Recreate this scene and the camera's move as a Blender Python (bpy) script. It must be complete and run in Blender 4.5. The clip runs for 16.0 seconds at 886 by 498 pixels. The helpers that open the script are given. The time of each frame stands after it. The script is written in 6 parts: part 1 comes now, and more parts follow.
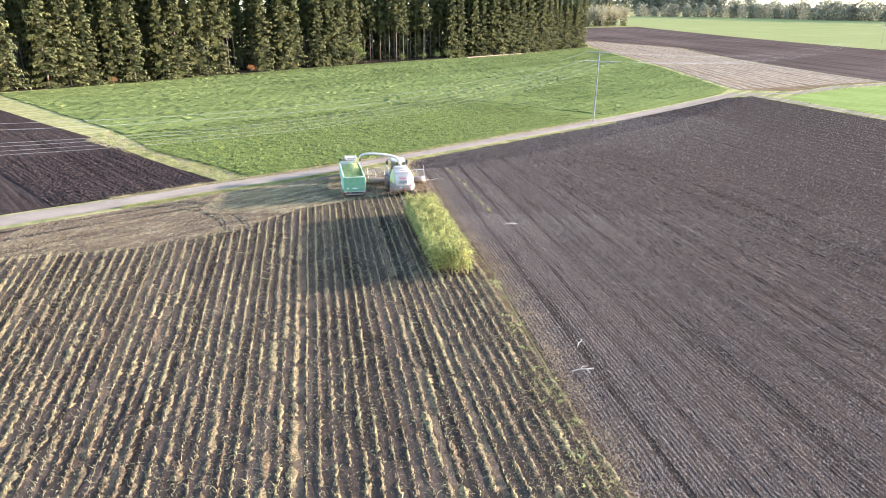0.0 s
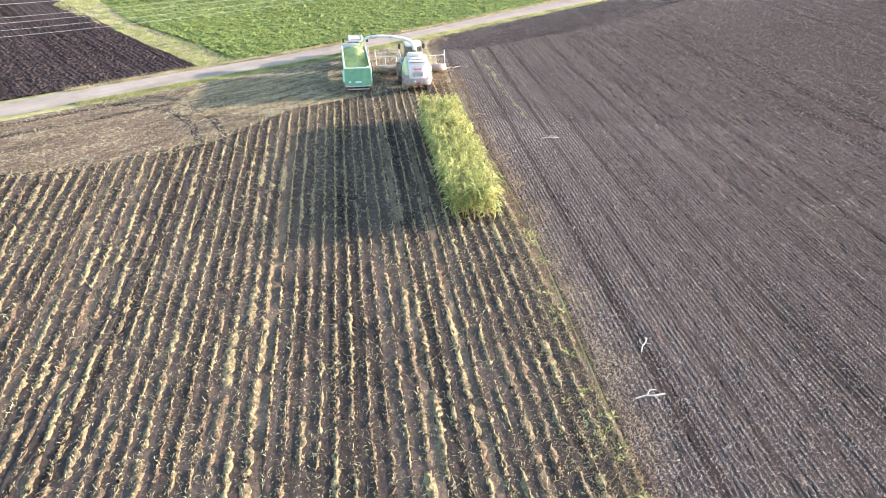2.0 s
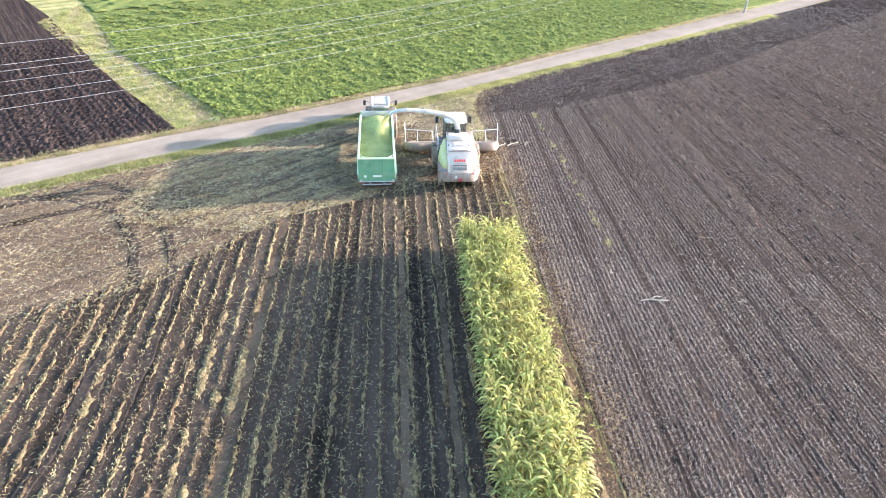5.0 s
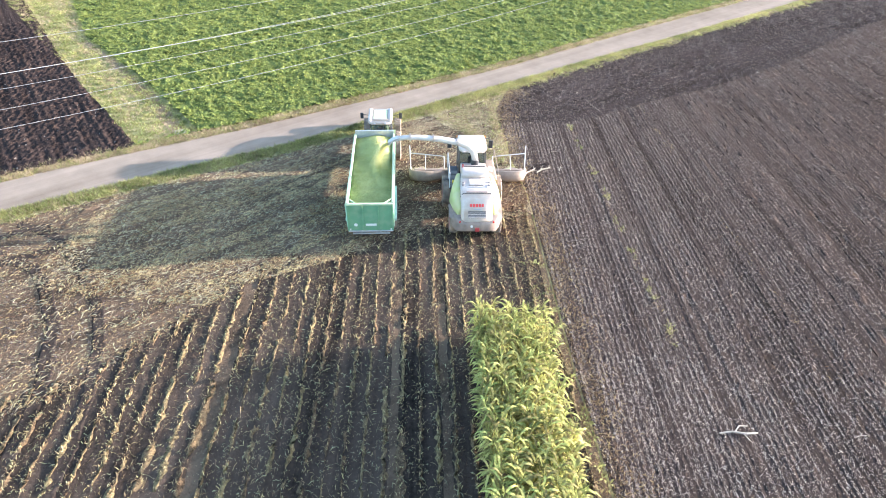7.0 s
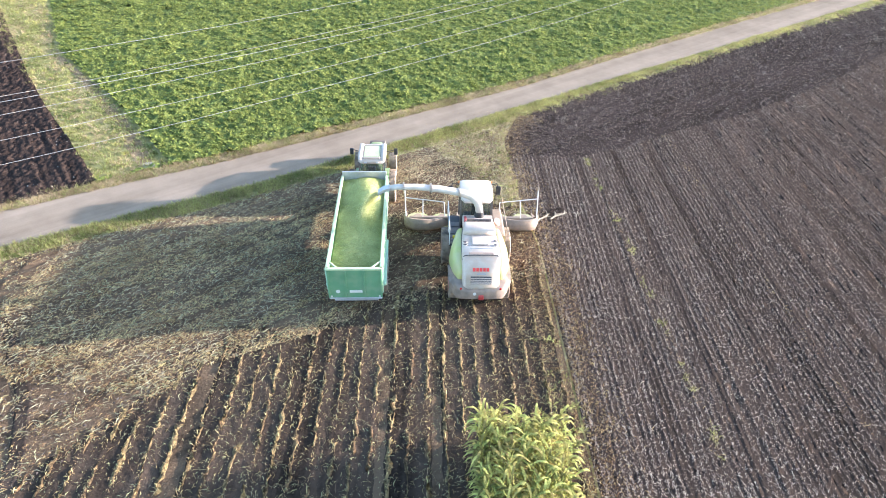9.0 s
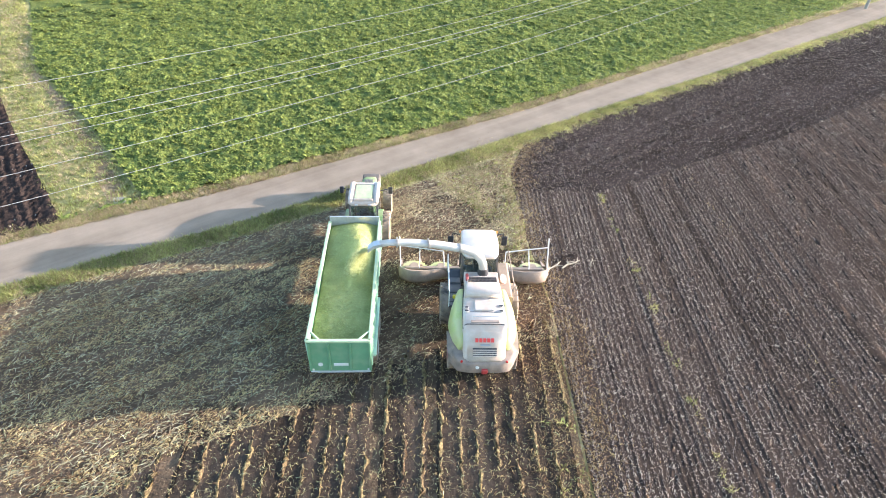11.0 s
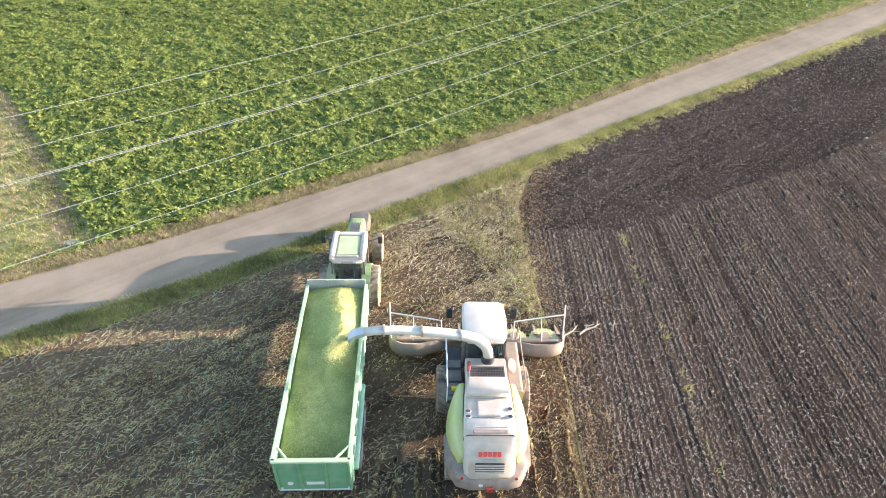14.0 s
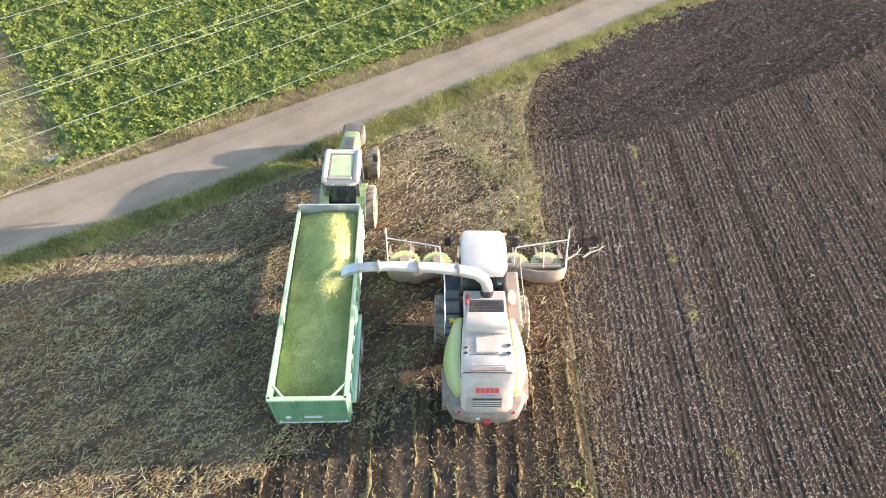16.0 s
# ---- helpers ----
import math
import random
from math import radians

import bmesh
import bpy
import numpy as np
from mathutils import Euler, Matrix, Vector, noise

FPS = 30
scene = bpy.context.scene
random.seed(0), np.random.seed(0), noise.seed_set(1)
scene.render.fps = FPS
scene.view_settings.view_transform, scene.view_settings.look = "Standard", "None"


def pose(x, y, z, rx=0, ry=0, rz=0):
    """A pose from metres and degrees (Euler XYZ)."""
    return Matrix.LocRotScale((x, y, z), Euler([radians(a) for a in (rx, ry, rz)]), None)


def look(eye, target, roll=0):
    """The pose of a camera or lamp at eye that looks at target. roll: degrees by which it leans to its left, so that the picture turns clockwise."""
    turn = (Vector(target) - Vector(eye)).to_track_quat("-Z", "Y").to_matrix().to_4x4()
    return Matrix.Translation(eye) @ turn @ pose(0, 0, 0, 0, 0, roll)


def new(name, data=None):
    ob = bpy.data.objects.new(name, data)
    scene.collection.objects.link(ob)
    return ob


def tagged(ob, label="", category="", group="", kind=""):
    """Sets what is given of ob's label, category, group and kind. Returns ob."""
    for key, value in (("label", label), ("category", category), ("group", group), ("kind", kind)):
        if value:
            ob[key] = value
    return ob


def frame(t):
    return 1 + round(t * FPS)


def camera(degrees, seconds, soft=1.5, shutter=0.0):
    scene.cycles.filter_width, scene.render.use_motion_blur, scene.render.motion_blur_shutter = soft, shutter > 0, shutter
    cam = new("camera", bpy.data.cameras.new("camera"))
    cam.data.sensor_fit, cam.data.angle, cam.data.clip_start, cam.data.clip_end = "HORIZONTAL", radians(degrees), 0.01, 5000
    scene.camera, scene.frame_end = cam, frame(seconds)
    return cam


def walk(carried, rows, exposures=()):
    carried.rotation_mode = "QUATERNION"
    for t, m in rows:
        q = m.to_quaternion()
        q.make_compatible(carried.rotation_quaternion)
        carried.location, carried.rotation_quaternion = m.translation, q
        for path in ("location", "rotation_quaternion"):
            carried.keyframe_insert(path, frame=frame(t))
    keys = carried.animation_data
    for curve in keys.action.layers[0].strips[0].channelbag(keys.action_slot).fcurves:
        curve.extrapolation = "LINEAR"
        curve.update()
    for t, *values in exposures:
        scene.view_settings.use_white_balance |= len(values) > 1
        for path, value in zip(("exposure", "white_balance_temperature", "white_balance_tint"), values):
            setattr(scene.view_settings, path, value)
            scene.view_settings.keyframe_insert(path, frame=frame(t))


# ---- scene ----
cam = camera(73.0, 16.0, soft=1.0)
PATH = [
    (0, (0.209, -5.057, 19.924), (0.281, -2.95, 19.164), 0.7),
    (0.5, (0.532, -1.81, 19.915), (0.532, 0.269, 19.079), 0.7),
    (1, (0.865, 1.363, 19.985), (0.851, 3.378, 19.005), 0.7),
    (1.5, (0.771, 4.495, 20.222), (0.759, 6.436, 19.104), 0.9),
    (2, (0.759, 8.094, 20.394), (0.75, 9.977, 19.18), 1.0),
    (2.5, (0.718, 11.955, 20.699), (0.697, 13.832, 19.477), 1.2),
    (3, (0.656, 15.875, 20.972), (0.62, 17.752, 19.75), 1.3),
    (3.5, (0.533, 19.655, 21.222), (0.449, 21.531, 20.001), 1.5),
    (4, (0.292, 23.26, 21.348), (0.184, 25.132, 20.122), 1.6),
    (4.5, (-0.174, 26.509, 21.513), (-0.295, 28.381, 20.289), 1.9),
    (7, (-1.178, 40.973, 21.39), (-1.373, 42.747, 20.036), 1.8),
    (7.5, (-1.248, 43.587, 21.057), (-1.456, 45.37, 19.716), 1.9),
    (8, (-1.435, 45.077, 21.103), (-1.644, 46.853, 19.753), 2.0),
    (8.5, (-1.52, 46.172, 21.063), (-1.733, 47.945, 19.71), 1.9),
    (9, (-1.62, 47.383, 21.039), (-1.836, 49.151, 19.682), 2.0),
    (11.5, (-2.354, 53.224, 21.078), (-2.576, 54.99, 19.719), 2.3),
    (12, (-2.563, 54.295, 21.231), (-2.781, 56.058, 19.865), 2.4),
    (12.5, (-2.76, 55.429, 21.297), (-2.978, 57.191, 19.932), 2.5),
    (13, (-2.886, 56.534, 21.351), (-3.107, 58.298, 19.988), 2.5),
    (13.5, (-3.002, 57.518, 21.356), (-3.22, 59.275, 19.985), 2.5),
    (14, (-2.947, 58.541, 21.436), (-3.167, 60.25, 20.003), 2.3),
    (14.5, (-2.999, 59.568, 21.605), (-3.214, 61.205, 20.092), 2.2),
    (15, (-3.041, 60.362, 21.708), (-3.247, 61.933, 20.123), 2.2),
    (15.5, (-3.092, 60.685, 21.756), (-3.283, 62.173, 20.093), 2.3),
    (16, (-3.026, 60.769, 21.788), (-3.207, 62.17, 20.05), 2.2),
]
walk(cam, [(t, look(eye, target, roll)) for t, eye, target, roll in PATH], exposures=[(0, 2.95, 5660, 15), (3, 3.15, 5750, 14), (4.5, 3.11, 5710, 14), (9, 2.79, 5760, 13), (12, 2.64, 6020, 11), (16, 2.52, 6300, 12)])

# ---- light ----
SUN_AZ = Vector((0.947, 0.32, 0)).normalized()
SUN_EL = radians(10.5)
sun_dir = Vector((SUN_AZ.x * math.cos(SUN_EL), SUN_AZ.y * math.cos(SUN_EL), math.sin(SUN_EL)))
world = bpy.data.worlds.new("sky")
scene.world = world
world.use_nodes = True
wn = world.node_tree
sky = wn.nodes.new("ShaderNodeTexSky")
sky.sky_type = "NISHITA"
sky.sun_disc = False
sky.sun_elevation = SUN_EL
sky.sun_rotation = math.atan2(SUN_AZ.x, SUN_AZ.y)
sky.air_density, sky.dust_density, sky.ozone_density = 1.0, 1.2, 1.5
wn.links.new(sky.outputs[0], wn.nodes["Background"].inputs[0])
wn.nodes["Background"].inputs[1].default_value = 0.15
lamp = bpy.data.lights.new("sun", "SUN")
lamp.energy, lamp.angle, lamp.color = 3.8, radians(0.6), (1.0, 0.87, 0.795)
new("sun", lamp).matrix_world = look(sun_dir * 400, (0, 0, 0))

# ---- materials ----


def mat(name, rgb, rough=0.8, metal=0.0, var=0.25, scale=3.0, fine=40.0, bump=0.3, rgb2=None, island=0.0, dust=0.0,
        dust_rgb=(0.42, 0.34, 0.26), trans=0.0, depth=0.02, obj=0.0):
    """Plain surface: two scales of noise in the colour, bump, optional dust and per-piece variation."""
    m = bpy.data.materials.new(name)
    m.use_nodes = True
    nt = m.node_tree
    nd, ln = nt.nodes, nt.links
    b = nd["Principled BSDF"]
    b.inputs["Roughness"].default_value, b.inputs["Metallic"].default_value = rough, metal
    if rough >= 0.7:
        b.inputs["Specular IOR Level"].default_value = 0.12
    tc = nd.new("ShaderNodeTexCoord")
    n1, n2 = nd.new("ShaderNodeTexNoise"), nd.new("ShaderNodeTexNoise")
    for n, sc, det in ((n1, scale, 3), (n2, fine, 2)):
        n.inputs["Scale"].default_value, n.inputs["Detail"].default_value = sc, det
        ln.new(tc.outputs["Object"], n.inputs["Vector"])
    add = nd.new("ShaderNodeMath")
    add.operation = "MULTIPLY_ADD"
    add.inputs[1].default_value = 0.5
    ln.new(n2.outputs[0], add.inputs[0])
    half = nd.new("ShaderNodeMath")
    half.operation = "MULTIPLY"
    half.inputs[1].default_value = 0.5
    ln.new(n1.outputs[0], half.inputs[0])
    ln.new(half.outputs[0], add.inputs[2])
    ramp = nd.new("ShaderNodeValToRGB")
    lo = tuple(c * (1 - var) for c in rgb)
    hi = rgb2 if rgb2 else tuple(min(1, c * (1 + var)) for c in rgb)
    ramp.color_ramp.elements[0].position, ramp.color_ramp.elements[1].position = 0.36, 0.64
    ramp.color_ramp.elements[0].color, ramp.color_ramp.elements[1].color = (*lo, 1), (*hi, 1)
    ln.new(add.outputs[0], ramp.inputs[0])
    col = ramp.outputs[0]
    if island or obj:
        rnd = nd.new("ShaderNodeNewGeometry" if island else "ShaderNodeObjectInfo")
        hsv = nd.new("ShaderNodeHueSaturation")
        k = island or obj
        mp = nd.new("ShaderNodeMapRange")
        mp.inputs["To Min"].default_value, mp.inputs["To Max"].default_value = 1 - k, 1 + k
        ln.new(rnd.outputs["Random Per Island" if island else "Random"], mp.inputs[0])
        ln.new(mp.outputs[0], hsv.inputs["Value"])
        mh = nd.new("ShaderNodeMapRange")
        mh.inputs["To Min"].default_value, mh.inputs["To Max"].default_value = 0.5 - 0.05 * k, 0.5 + 0.05 * k
        ln.new(rnd.outputs["Random Per Island" if island else "Random"], mh.inputs[0])
        ln.new(mh.outputs[0], hsv.inputs["Hue"])
        ln.new(col, hsv.inputs["Color"])
        col = hsv.outputs[0]
    if dust:
        n3 = nd.new("ShaderNodeTexNoise")
        n3.inputs["Scale"].default_value, n3.inputs["Detail"].default_value = 1.7, 6
        ln.new(tc.outputs["Object"], n3.inputs["Vector"])
        r3 = nd.new("ShaderNodeValToRGB")
        r3.color_ramp.elements[0].position, r3.color_ramp.elements[1].position = 0.62 - 0.4 * dust, 0.8 - 0.2 * dust
        r3.color_ramp.elements[1].color = (dust, dust, dust, 1)
        ln.new(n3.outputs[0], r3.inputs[0])
        mx = nd.new("ShaderNodeMixRGB")
        mx.inputs[2].default_value = (*dust_rgb, 1)
        ln.new(r3.outputs[0], mx.inputs[0])
        ln.new(col, mx.inputs[1])
        col = mx.outputs[0]
    ln.new(col, b.inputs["Base Color"])
    if bump:
        bp = nd.new("ShaderNodeBump")
        bp.inputs["Strength"].default_value, bp.inputs["Distance"].default_value = bump, depth
        ln.new(add.outputs[0], bp.inputs["Height"])
        ln.new(bp.outputs[0], b.inputs["Normal"])
    if trans:
        t = nd.new("ShaderNodeBsdfTranslucent")
        ln.new(col, t.inputs[0])
        ms = nd.new("ShaderNodeMixShader")
        ms.inputs[0].default_value = trans
        out = nd["Material Output"]
        ln.new(b.outputs[0], ms.inputs[1])
        ln.new(t.outputs[0], ms.inputs[2])
        ln.new(ms.outputs[0], out.inputs[0])
    return m


def field_mat(name, dark, light, yaw=0.0, pitch=0.25, rows=0.5, patch=0.06, fleck=None, fleck_amount=0.0, bump=0.6, depth=0.08, wide=0.0, grain=6.0, lines=0.5, drawn=0.8, spots=5.0, broad=0.25):
    """Field surface: rows across a direction, broad patches, fine grain and pale flecks."""
    m = bpy.data.materials.new(name)
    m.use_nodes = True
    nt = m.node_tree
    nd, ln = nt.nodes, nt.links
    b = nd["Principled BSDF"]
    b.inputs["Roughness"].default_value = 0.95
    b.inputs["Specular IOR Level"].default_value = 0.0
    tc = nd.new("ShaderNodeTexCoord")
    mp = nd.new("ShaderNodeMapping")
    mp.vector_type = "TEXTURE"
    mp.inputs["Rotation"].default_value = (0, 0, radians(yaw))
    ln.new(tc.outputs["Object"], mp.inputs["Vector"])

    def noise_tex(sc, det=4, vec=tc.outputs["Object"], rough=0.6):
        n = nd.new("ShaderNodeTexNoise")
        n.inputs["Scale"].default_value, n.inputs["Detail"].default_value, n.inputs["Roughness"].default_value = sc, det, rough
        ln.new(vec, n.inputs["Vector"])
        return n.outputs[0]

    def wave(period, along):
        """Uneven rows: noise drawn out along the row direction."""
        k = nd.new("ShaderNodeMapping")
        k.inputs["Scale"].default_value = (1.0, along, 0.0)
        ln.new(mp.outputs[0], k.inputs["Vector"])
        r = nd.new("ShaderNodeMapRange")
        r.inputs["From Min"].default_value, r.inputs["From Max"].default_value = 0.3, 0.7
        ln.new(noise_tex(0.62 / period, 2, k.outputs[0], 0.4), r.inputs[0])
        return r.outputs[0]

    def math_node(op, a, c, d=None):
        k = nd.new("ShaderNodeMath")
        k.operation = op
        for i, v in enumerate((a, c, d)):
            if v is None:
                continue
            if isinstance(v, (int, float)):
                k.inputs[i].default_value = v
            else:
                ln.new(v, k.inputs[i])
        return k.outputs[0]

    big, mid, grit = noise_tex(patch, 4), noise_tex(0.9, 4), noise_tex(grain, 5, rough=0.7)
    # streaks drawn out along the rows
    st = nd.new("ShaderNodeMapping")
    st.inputs["Scale"].default_value = (1.0, 0.003, 0.0)
    ln.new(mp.outputs[0], st.inputs["Vector"])
    streak = noise_tex(lines, 5, st.outputs[0], 0.7)
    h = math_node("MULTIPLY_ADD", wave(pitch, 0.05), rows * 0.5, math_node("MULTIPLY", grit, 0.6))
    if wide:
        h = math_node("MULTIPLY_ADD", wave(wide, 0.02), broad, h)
    # the bump height feeds the colour too: hollows darker, crests paler
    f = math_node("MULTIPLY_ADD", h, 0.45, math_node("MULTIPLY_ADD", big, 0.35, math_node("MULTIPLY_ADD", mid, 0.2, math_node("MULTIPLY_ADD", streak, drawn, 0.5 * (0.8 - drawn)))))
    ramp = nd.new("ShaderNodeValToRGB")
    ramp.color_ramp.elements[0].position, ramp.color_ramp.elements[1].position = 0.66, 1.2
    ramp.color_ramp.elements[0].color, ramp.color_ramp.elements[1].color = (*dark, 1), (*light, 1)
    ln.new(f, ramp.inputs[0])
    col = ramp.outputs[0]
    if fleck:
        vo = nd.new("ShaderNodeTexVoronoi")
        vo.inputs["Scale"].default_value = spots
        vm = nd.new("ShaderNodeMapping")
        vm.inputs["Scale"].default_value = (1.6, 0.7, 1)
        ln.new(mp.outputs[0], vm.inputs["Vector"])
        ln.new(vm.outputs[0], vo.inputs["Vector"])
        less = math_node("LESS_THAN", vo.outputs["Distance"], 0.16)
        pick = math_node("GREATER_THAN", noise_tex(3.1, 2), 1 - fleck_amount)
        mx = nd.new("ShaderNodeMixRGB")
        mx.inputs[2].default_value = (*fleck, 1)
        ln.new(math_node("MULTIPLY", less, pick), mx.inputs[0])
        ln.new(col, mx.inputs[1])
        col = mx.outputs[0]
    ln.new(col, b.inputs["Base Color"])
    bp = nd.new("ShaderNodeBump")
    bp.inputs["Strength"].default_value, bp.inputs["Distance"].default_value = bump, depth
    ln.new(h, bp.inputs["Height"])
    ln.new(bp.outputs[0], b.inputs["Normal"])
    return m


ROW, PLOUGH = 9.0, 7.6
M_grass = field_mat("verge_grass", (0.055, 0.078, 0.02), (0.36, 0.30, 0.125), -43.5, 0.6, 0.4, 0.7, None, 0, 0.8, 0.1)
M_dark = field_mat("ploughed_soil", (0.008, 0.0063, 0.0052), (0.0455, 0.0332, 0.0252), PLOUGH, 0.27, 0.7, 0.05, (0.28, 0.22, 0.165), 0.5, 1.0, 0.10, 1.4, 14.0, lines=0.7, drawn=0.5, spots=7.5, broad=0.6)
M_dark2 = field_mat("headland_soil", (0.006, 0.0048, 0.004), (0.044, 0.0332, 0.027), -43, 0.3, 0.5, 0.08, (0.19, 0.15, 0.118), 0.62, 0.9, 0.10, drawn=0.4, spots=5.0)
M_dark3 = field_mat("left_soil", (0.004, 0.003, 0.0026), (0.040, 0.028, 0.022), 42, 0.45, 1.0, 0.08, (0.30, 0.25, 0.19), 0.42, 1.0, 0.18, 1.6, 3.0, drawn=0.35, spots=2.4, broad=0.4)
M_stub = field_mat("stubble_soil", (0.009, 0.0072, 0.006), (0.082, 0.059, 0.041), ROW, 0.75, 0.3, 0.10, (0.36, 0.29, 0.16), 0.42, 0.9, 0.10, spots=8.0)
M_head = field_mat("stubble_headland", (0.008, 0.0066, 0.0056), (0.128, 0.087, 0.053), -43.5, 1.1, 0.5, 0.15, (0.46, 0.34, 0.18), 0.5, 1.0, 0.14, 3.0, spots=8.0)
M_green = field_mat("green_crop", (0.040, 0.052, 0.013), (0.140, 0.154, 0.046), -45, 0.55, 0.45, 0.03, None, 0, 1.0, 0.3, 6.0, grain=3.0, drawn=0.3)
M_green2 = field_mat("young_green", (0.17, 0.172, 0.06), (0.255, 0.246, 0.094), 40, 2.0, 0.2, 0.02, None, 0, 0.5, 0.1)
M_young = field_mat("young_crop", (0.12, 0.142, 0.032), (0.235, 0.262, 0.08), 40, 1.5, 0.3, 0.05, None, 0, 0.6, 0.1)
M_straw = field_mat("straw_field", (0.08, 0.053, 0.029), (0.235, 0.16, 0.085), 4, 3.0, 0.4, 0.03, None, 0, 0.5, 0.15, lines=0.3)
M_fardark = field_mat("far_soil", (0.035, 0.025, 0.019), (0.125, 0.087, 0.064), 4, 6.0, 0.2, 0.02, None, 0, 0.5, 0.1, lines=0.15)
M_road = field_mat("gravel_track", (0.155, 0.118, 0.082), (0.275, 0.216, 0.156), -43.5, 1.6, 0.3, 0.25, (0.13, 0.098, 0.068), 0.3, 0.6, 0.03, 0, 16.0, drawn=0.6, spots=2.2)

# ---- helpers for meshes ----


def finish(bm, name, material=None, smooth=False):
    me = bpy.data.meshes.new(name)
    bm.normal_update()
    bm.to_mesh(me)
    bm.free()
    if material:
        me.materials.append(material)
    if smooth:
        me.polygons.foreach_set("use_smooth", [True] * len(me.polygons))
    return me


def part(name, bm, material, parent, label="", smooth=False):
    ob = new(name, finish(bm, name, material, smooth))
    ob.parent = parent
    return tagged(ob, label)


def soup(name, verts, faces, material, smooth=False):
    """A mesh from arrays of corners and triangles."""
    me = bpy.data.meshes.new(name)
    verts, faces = np.asarray(verts, dtype=np.float32), np.asarray(faces, dtype=np.int32)
    nf = len(faces)
    me.vertices.add(len(verts))
    me.vertices.foreach_set("co", verts.ravel())
    me.loops.add(nf * 3)
    me.loops.foreach_set("vertex_index", faces.ravel())
    me.polygons.add(nf)
    me.polygons.foreach_set("loop_start", np.arange(0, nf * 3, 3, dtype=np.int32))
    if smooth:
        me.polygons.foreach_set("use_smooth", np.ones(nf, dtype=bool))
    me.update(calc_edges=True)
    me.validate()
    me.materials.append(material)
    return me


def scatter(name, shapes, places, material, rng, size=(0.8, 1.2), tilt=0.0, turn=None, flat=(1, 1)):
    """One mesh of many small pieces; shapes are (corners, triangles)."""
    V, F, off = [], [], 0
    which = rng.integers(0, len(shapes), len(places))
    for k, (tv, tf) in enumerate(shapes):
        P = places[which == k]
        n = len(P)
        if n == 0:
            continue
        a = rng.uniform(0, 2 * math.pi, n) if turn is None else turn[which == k]
        s = rng.uniform(size[0], size[1], n)
        h = rng.uniform(flat[0], flat[1], n)
        tx, ty = rng.normal(0, tilt, n), rng.normal(0, tilt, n)
        x, y, z = (tv[None, :, i] * s[:, None] for i in range(3))
        z = z * h[:, None]
        x, z = x + z * tx[:, None], z
        y = y + z * ty[:, None]
        c, sn = np.cos(a)[:, None], np.sin(a)[:, None]
        X = np.stack((x * c - y * sn + P[:, 0:1], x * sn + y * c + P[:, 1:2], z + P[:, 2:3]), -1)
        V.append(X.reshape(-1, 3))
        F.append((tf[None] + (np.arange(n) * len(tv))[:, None, None] + off).reshape(-1, 3))
        off += n * len(tv)
    return soup(name, np.concatenate(V), np.concatenate(F), material)


def box(bm, x0, x1, y0, y1, z0, z1, bevel=0.0, seg=1):
    r = bmesh.ops.create_cube(bm, size=1.0)["verts"]
    for v in r:
        v.co = Vector(((x0 + x1) / 2 + v.co.x * (x1 - x0), (y0 + y1) / 2 + v.co.y * (y1 - y0), (z0 + z1) / 2 + v.co.z * (z1 - z0)))
    if bevel:
        es = list({e for v in r for e in v.link_edges})
        bmesh.ops.bevel(bm, geom=es, offset=bevel, segments=seg, affect="EDGES", profile=0.5)
    return bm


def rod(bm, p, q, r=0.03, seg=8, r2=None):
    p, q = Vector(p), Vector(q)
    d = q - p
    m = Matrix.Translation((p + q) / 2) @ d.to_track_quat("Z", "Y").to_matrix().to_4x4()
    bmesh.ops.create_cone(bm, cap_ends=True, segments=seg, radius1=r, radius2=r if r2 is None else r2, depth=d.length, matrix=m)
    return bm


def rail(bm, pts, r=0.025, seg=6):
    for a, b in zip(pts, pts[1:]):
        rod(bm, a, b, r, seg)
    return bm


def loft(bm, sections, caps=True):
    """Skin through closed loops of equal length."""
    rings = [[bm.verts.new(p) for p in s] for s in sections]
    n = len(rings[0])
    for a, b in zip(rings, rings[1:]):
        for i in range(n):
            bm.faces.new((a[i], a[(i + 1) % n], b[(i + 1) % n], b[i]))
    if caps:
        bm.faces.new(rings[0][::-1])
        bm.faces.new(rings[-1])
    bmesh.ops.recalc_face_normals(bm, faces=bm.faces[:])
    return bm


def rounded(w, z0, z1, y, r=0.12, lean=0.0, n=3):
    """A rounded upright section at y; lean shifts the top."""
    pts = []
    for cx, cz, a0 in ((w - r, z0 + r, -90), (w - r, z1 - r, 0), (-w + r, z1 - r, 90), (-w + r, z0 + r, 180)):
        for k in range(n + 1):
            a = radians(a0 + 90 * k / n)
            x, z = cx + r * math.cos(a), cz + r * math.sin(a)
            pts.append((x, y + lean * (z - z0), z))
    return pts


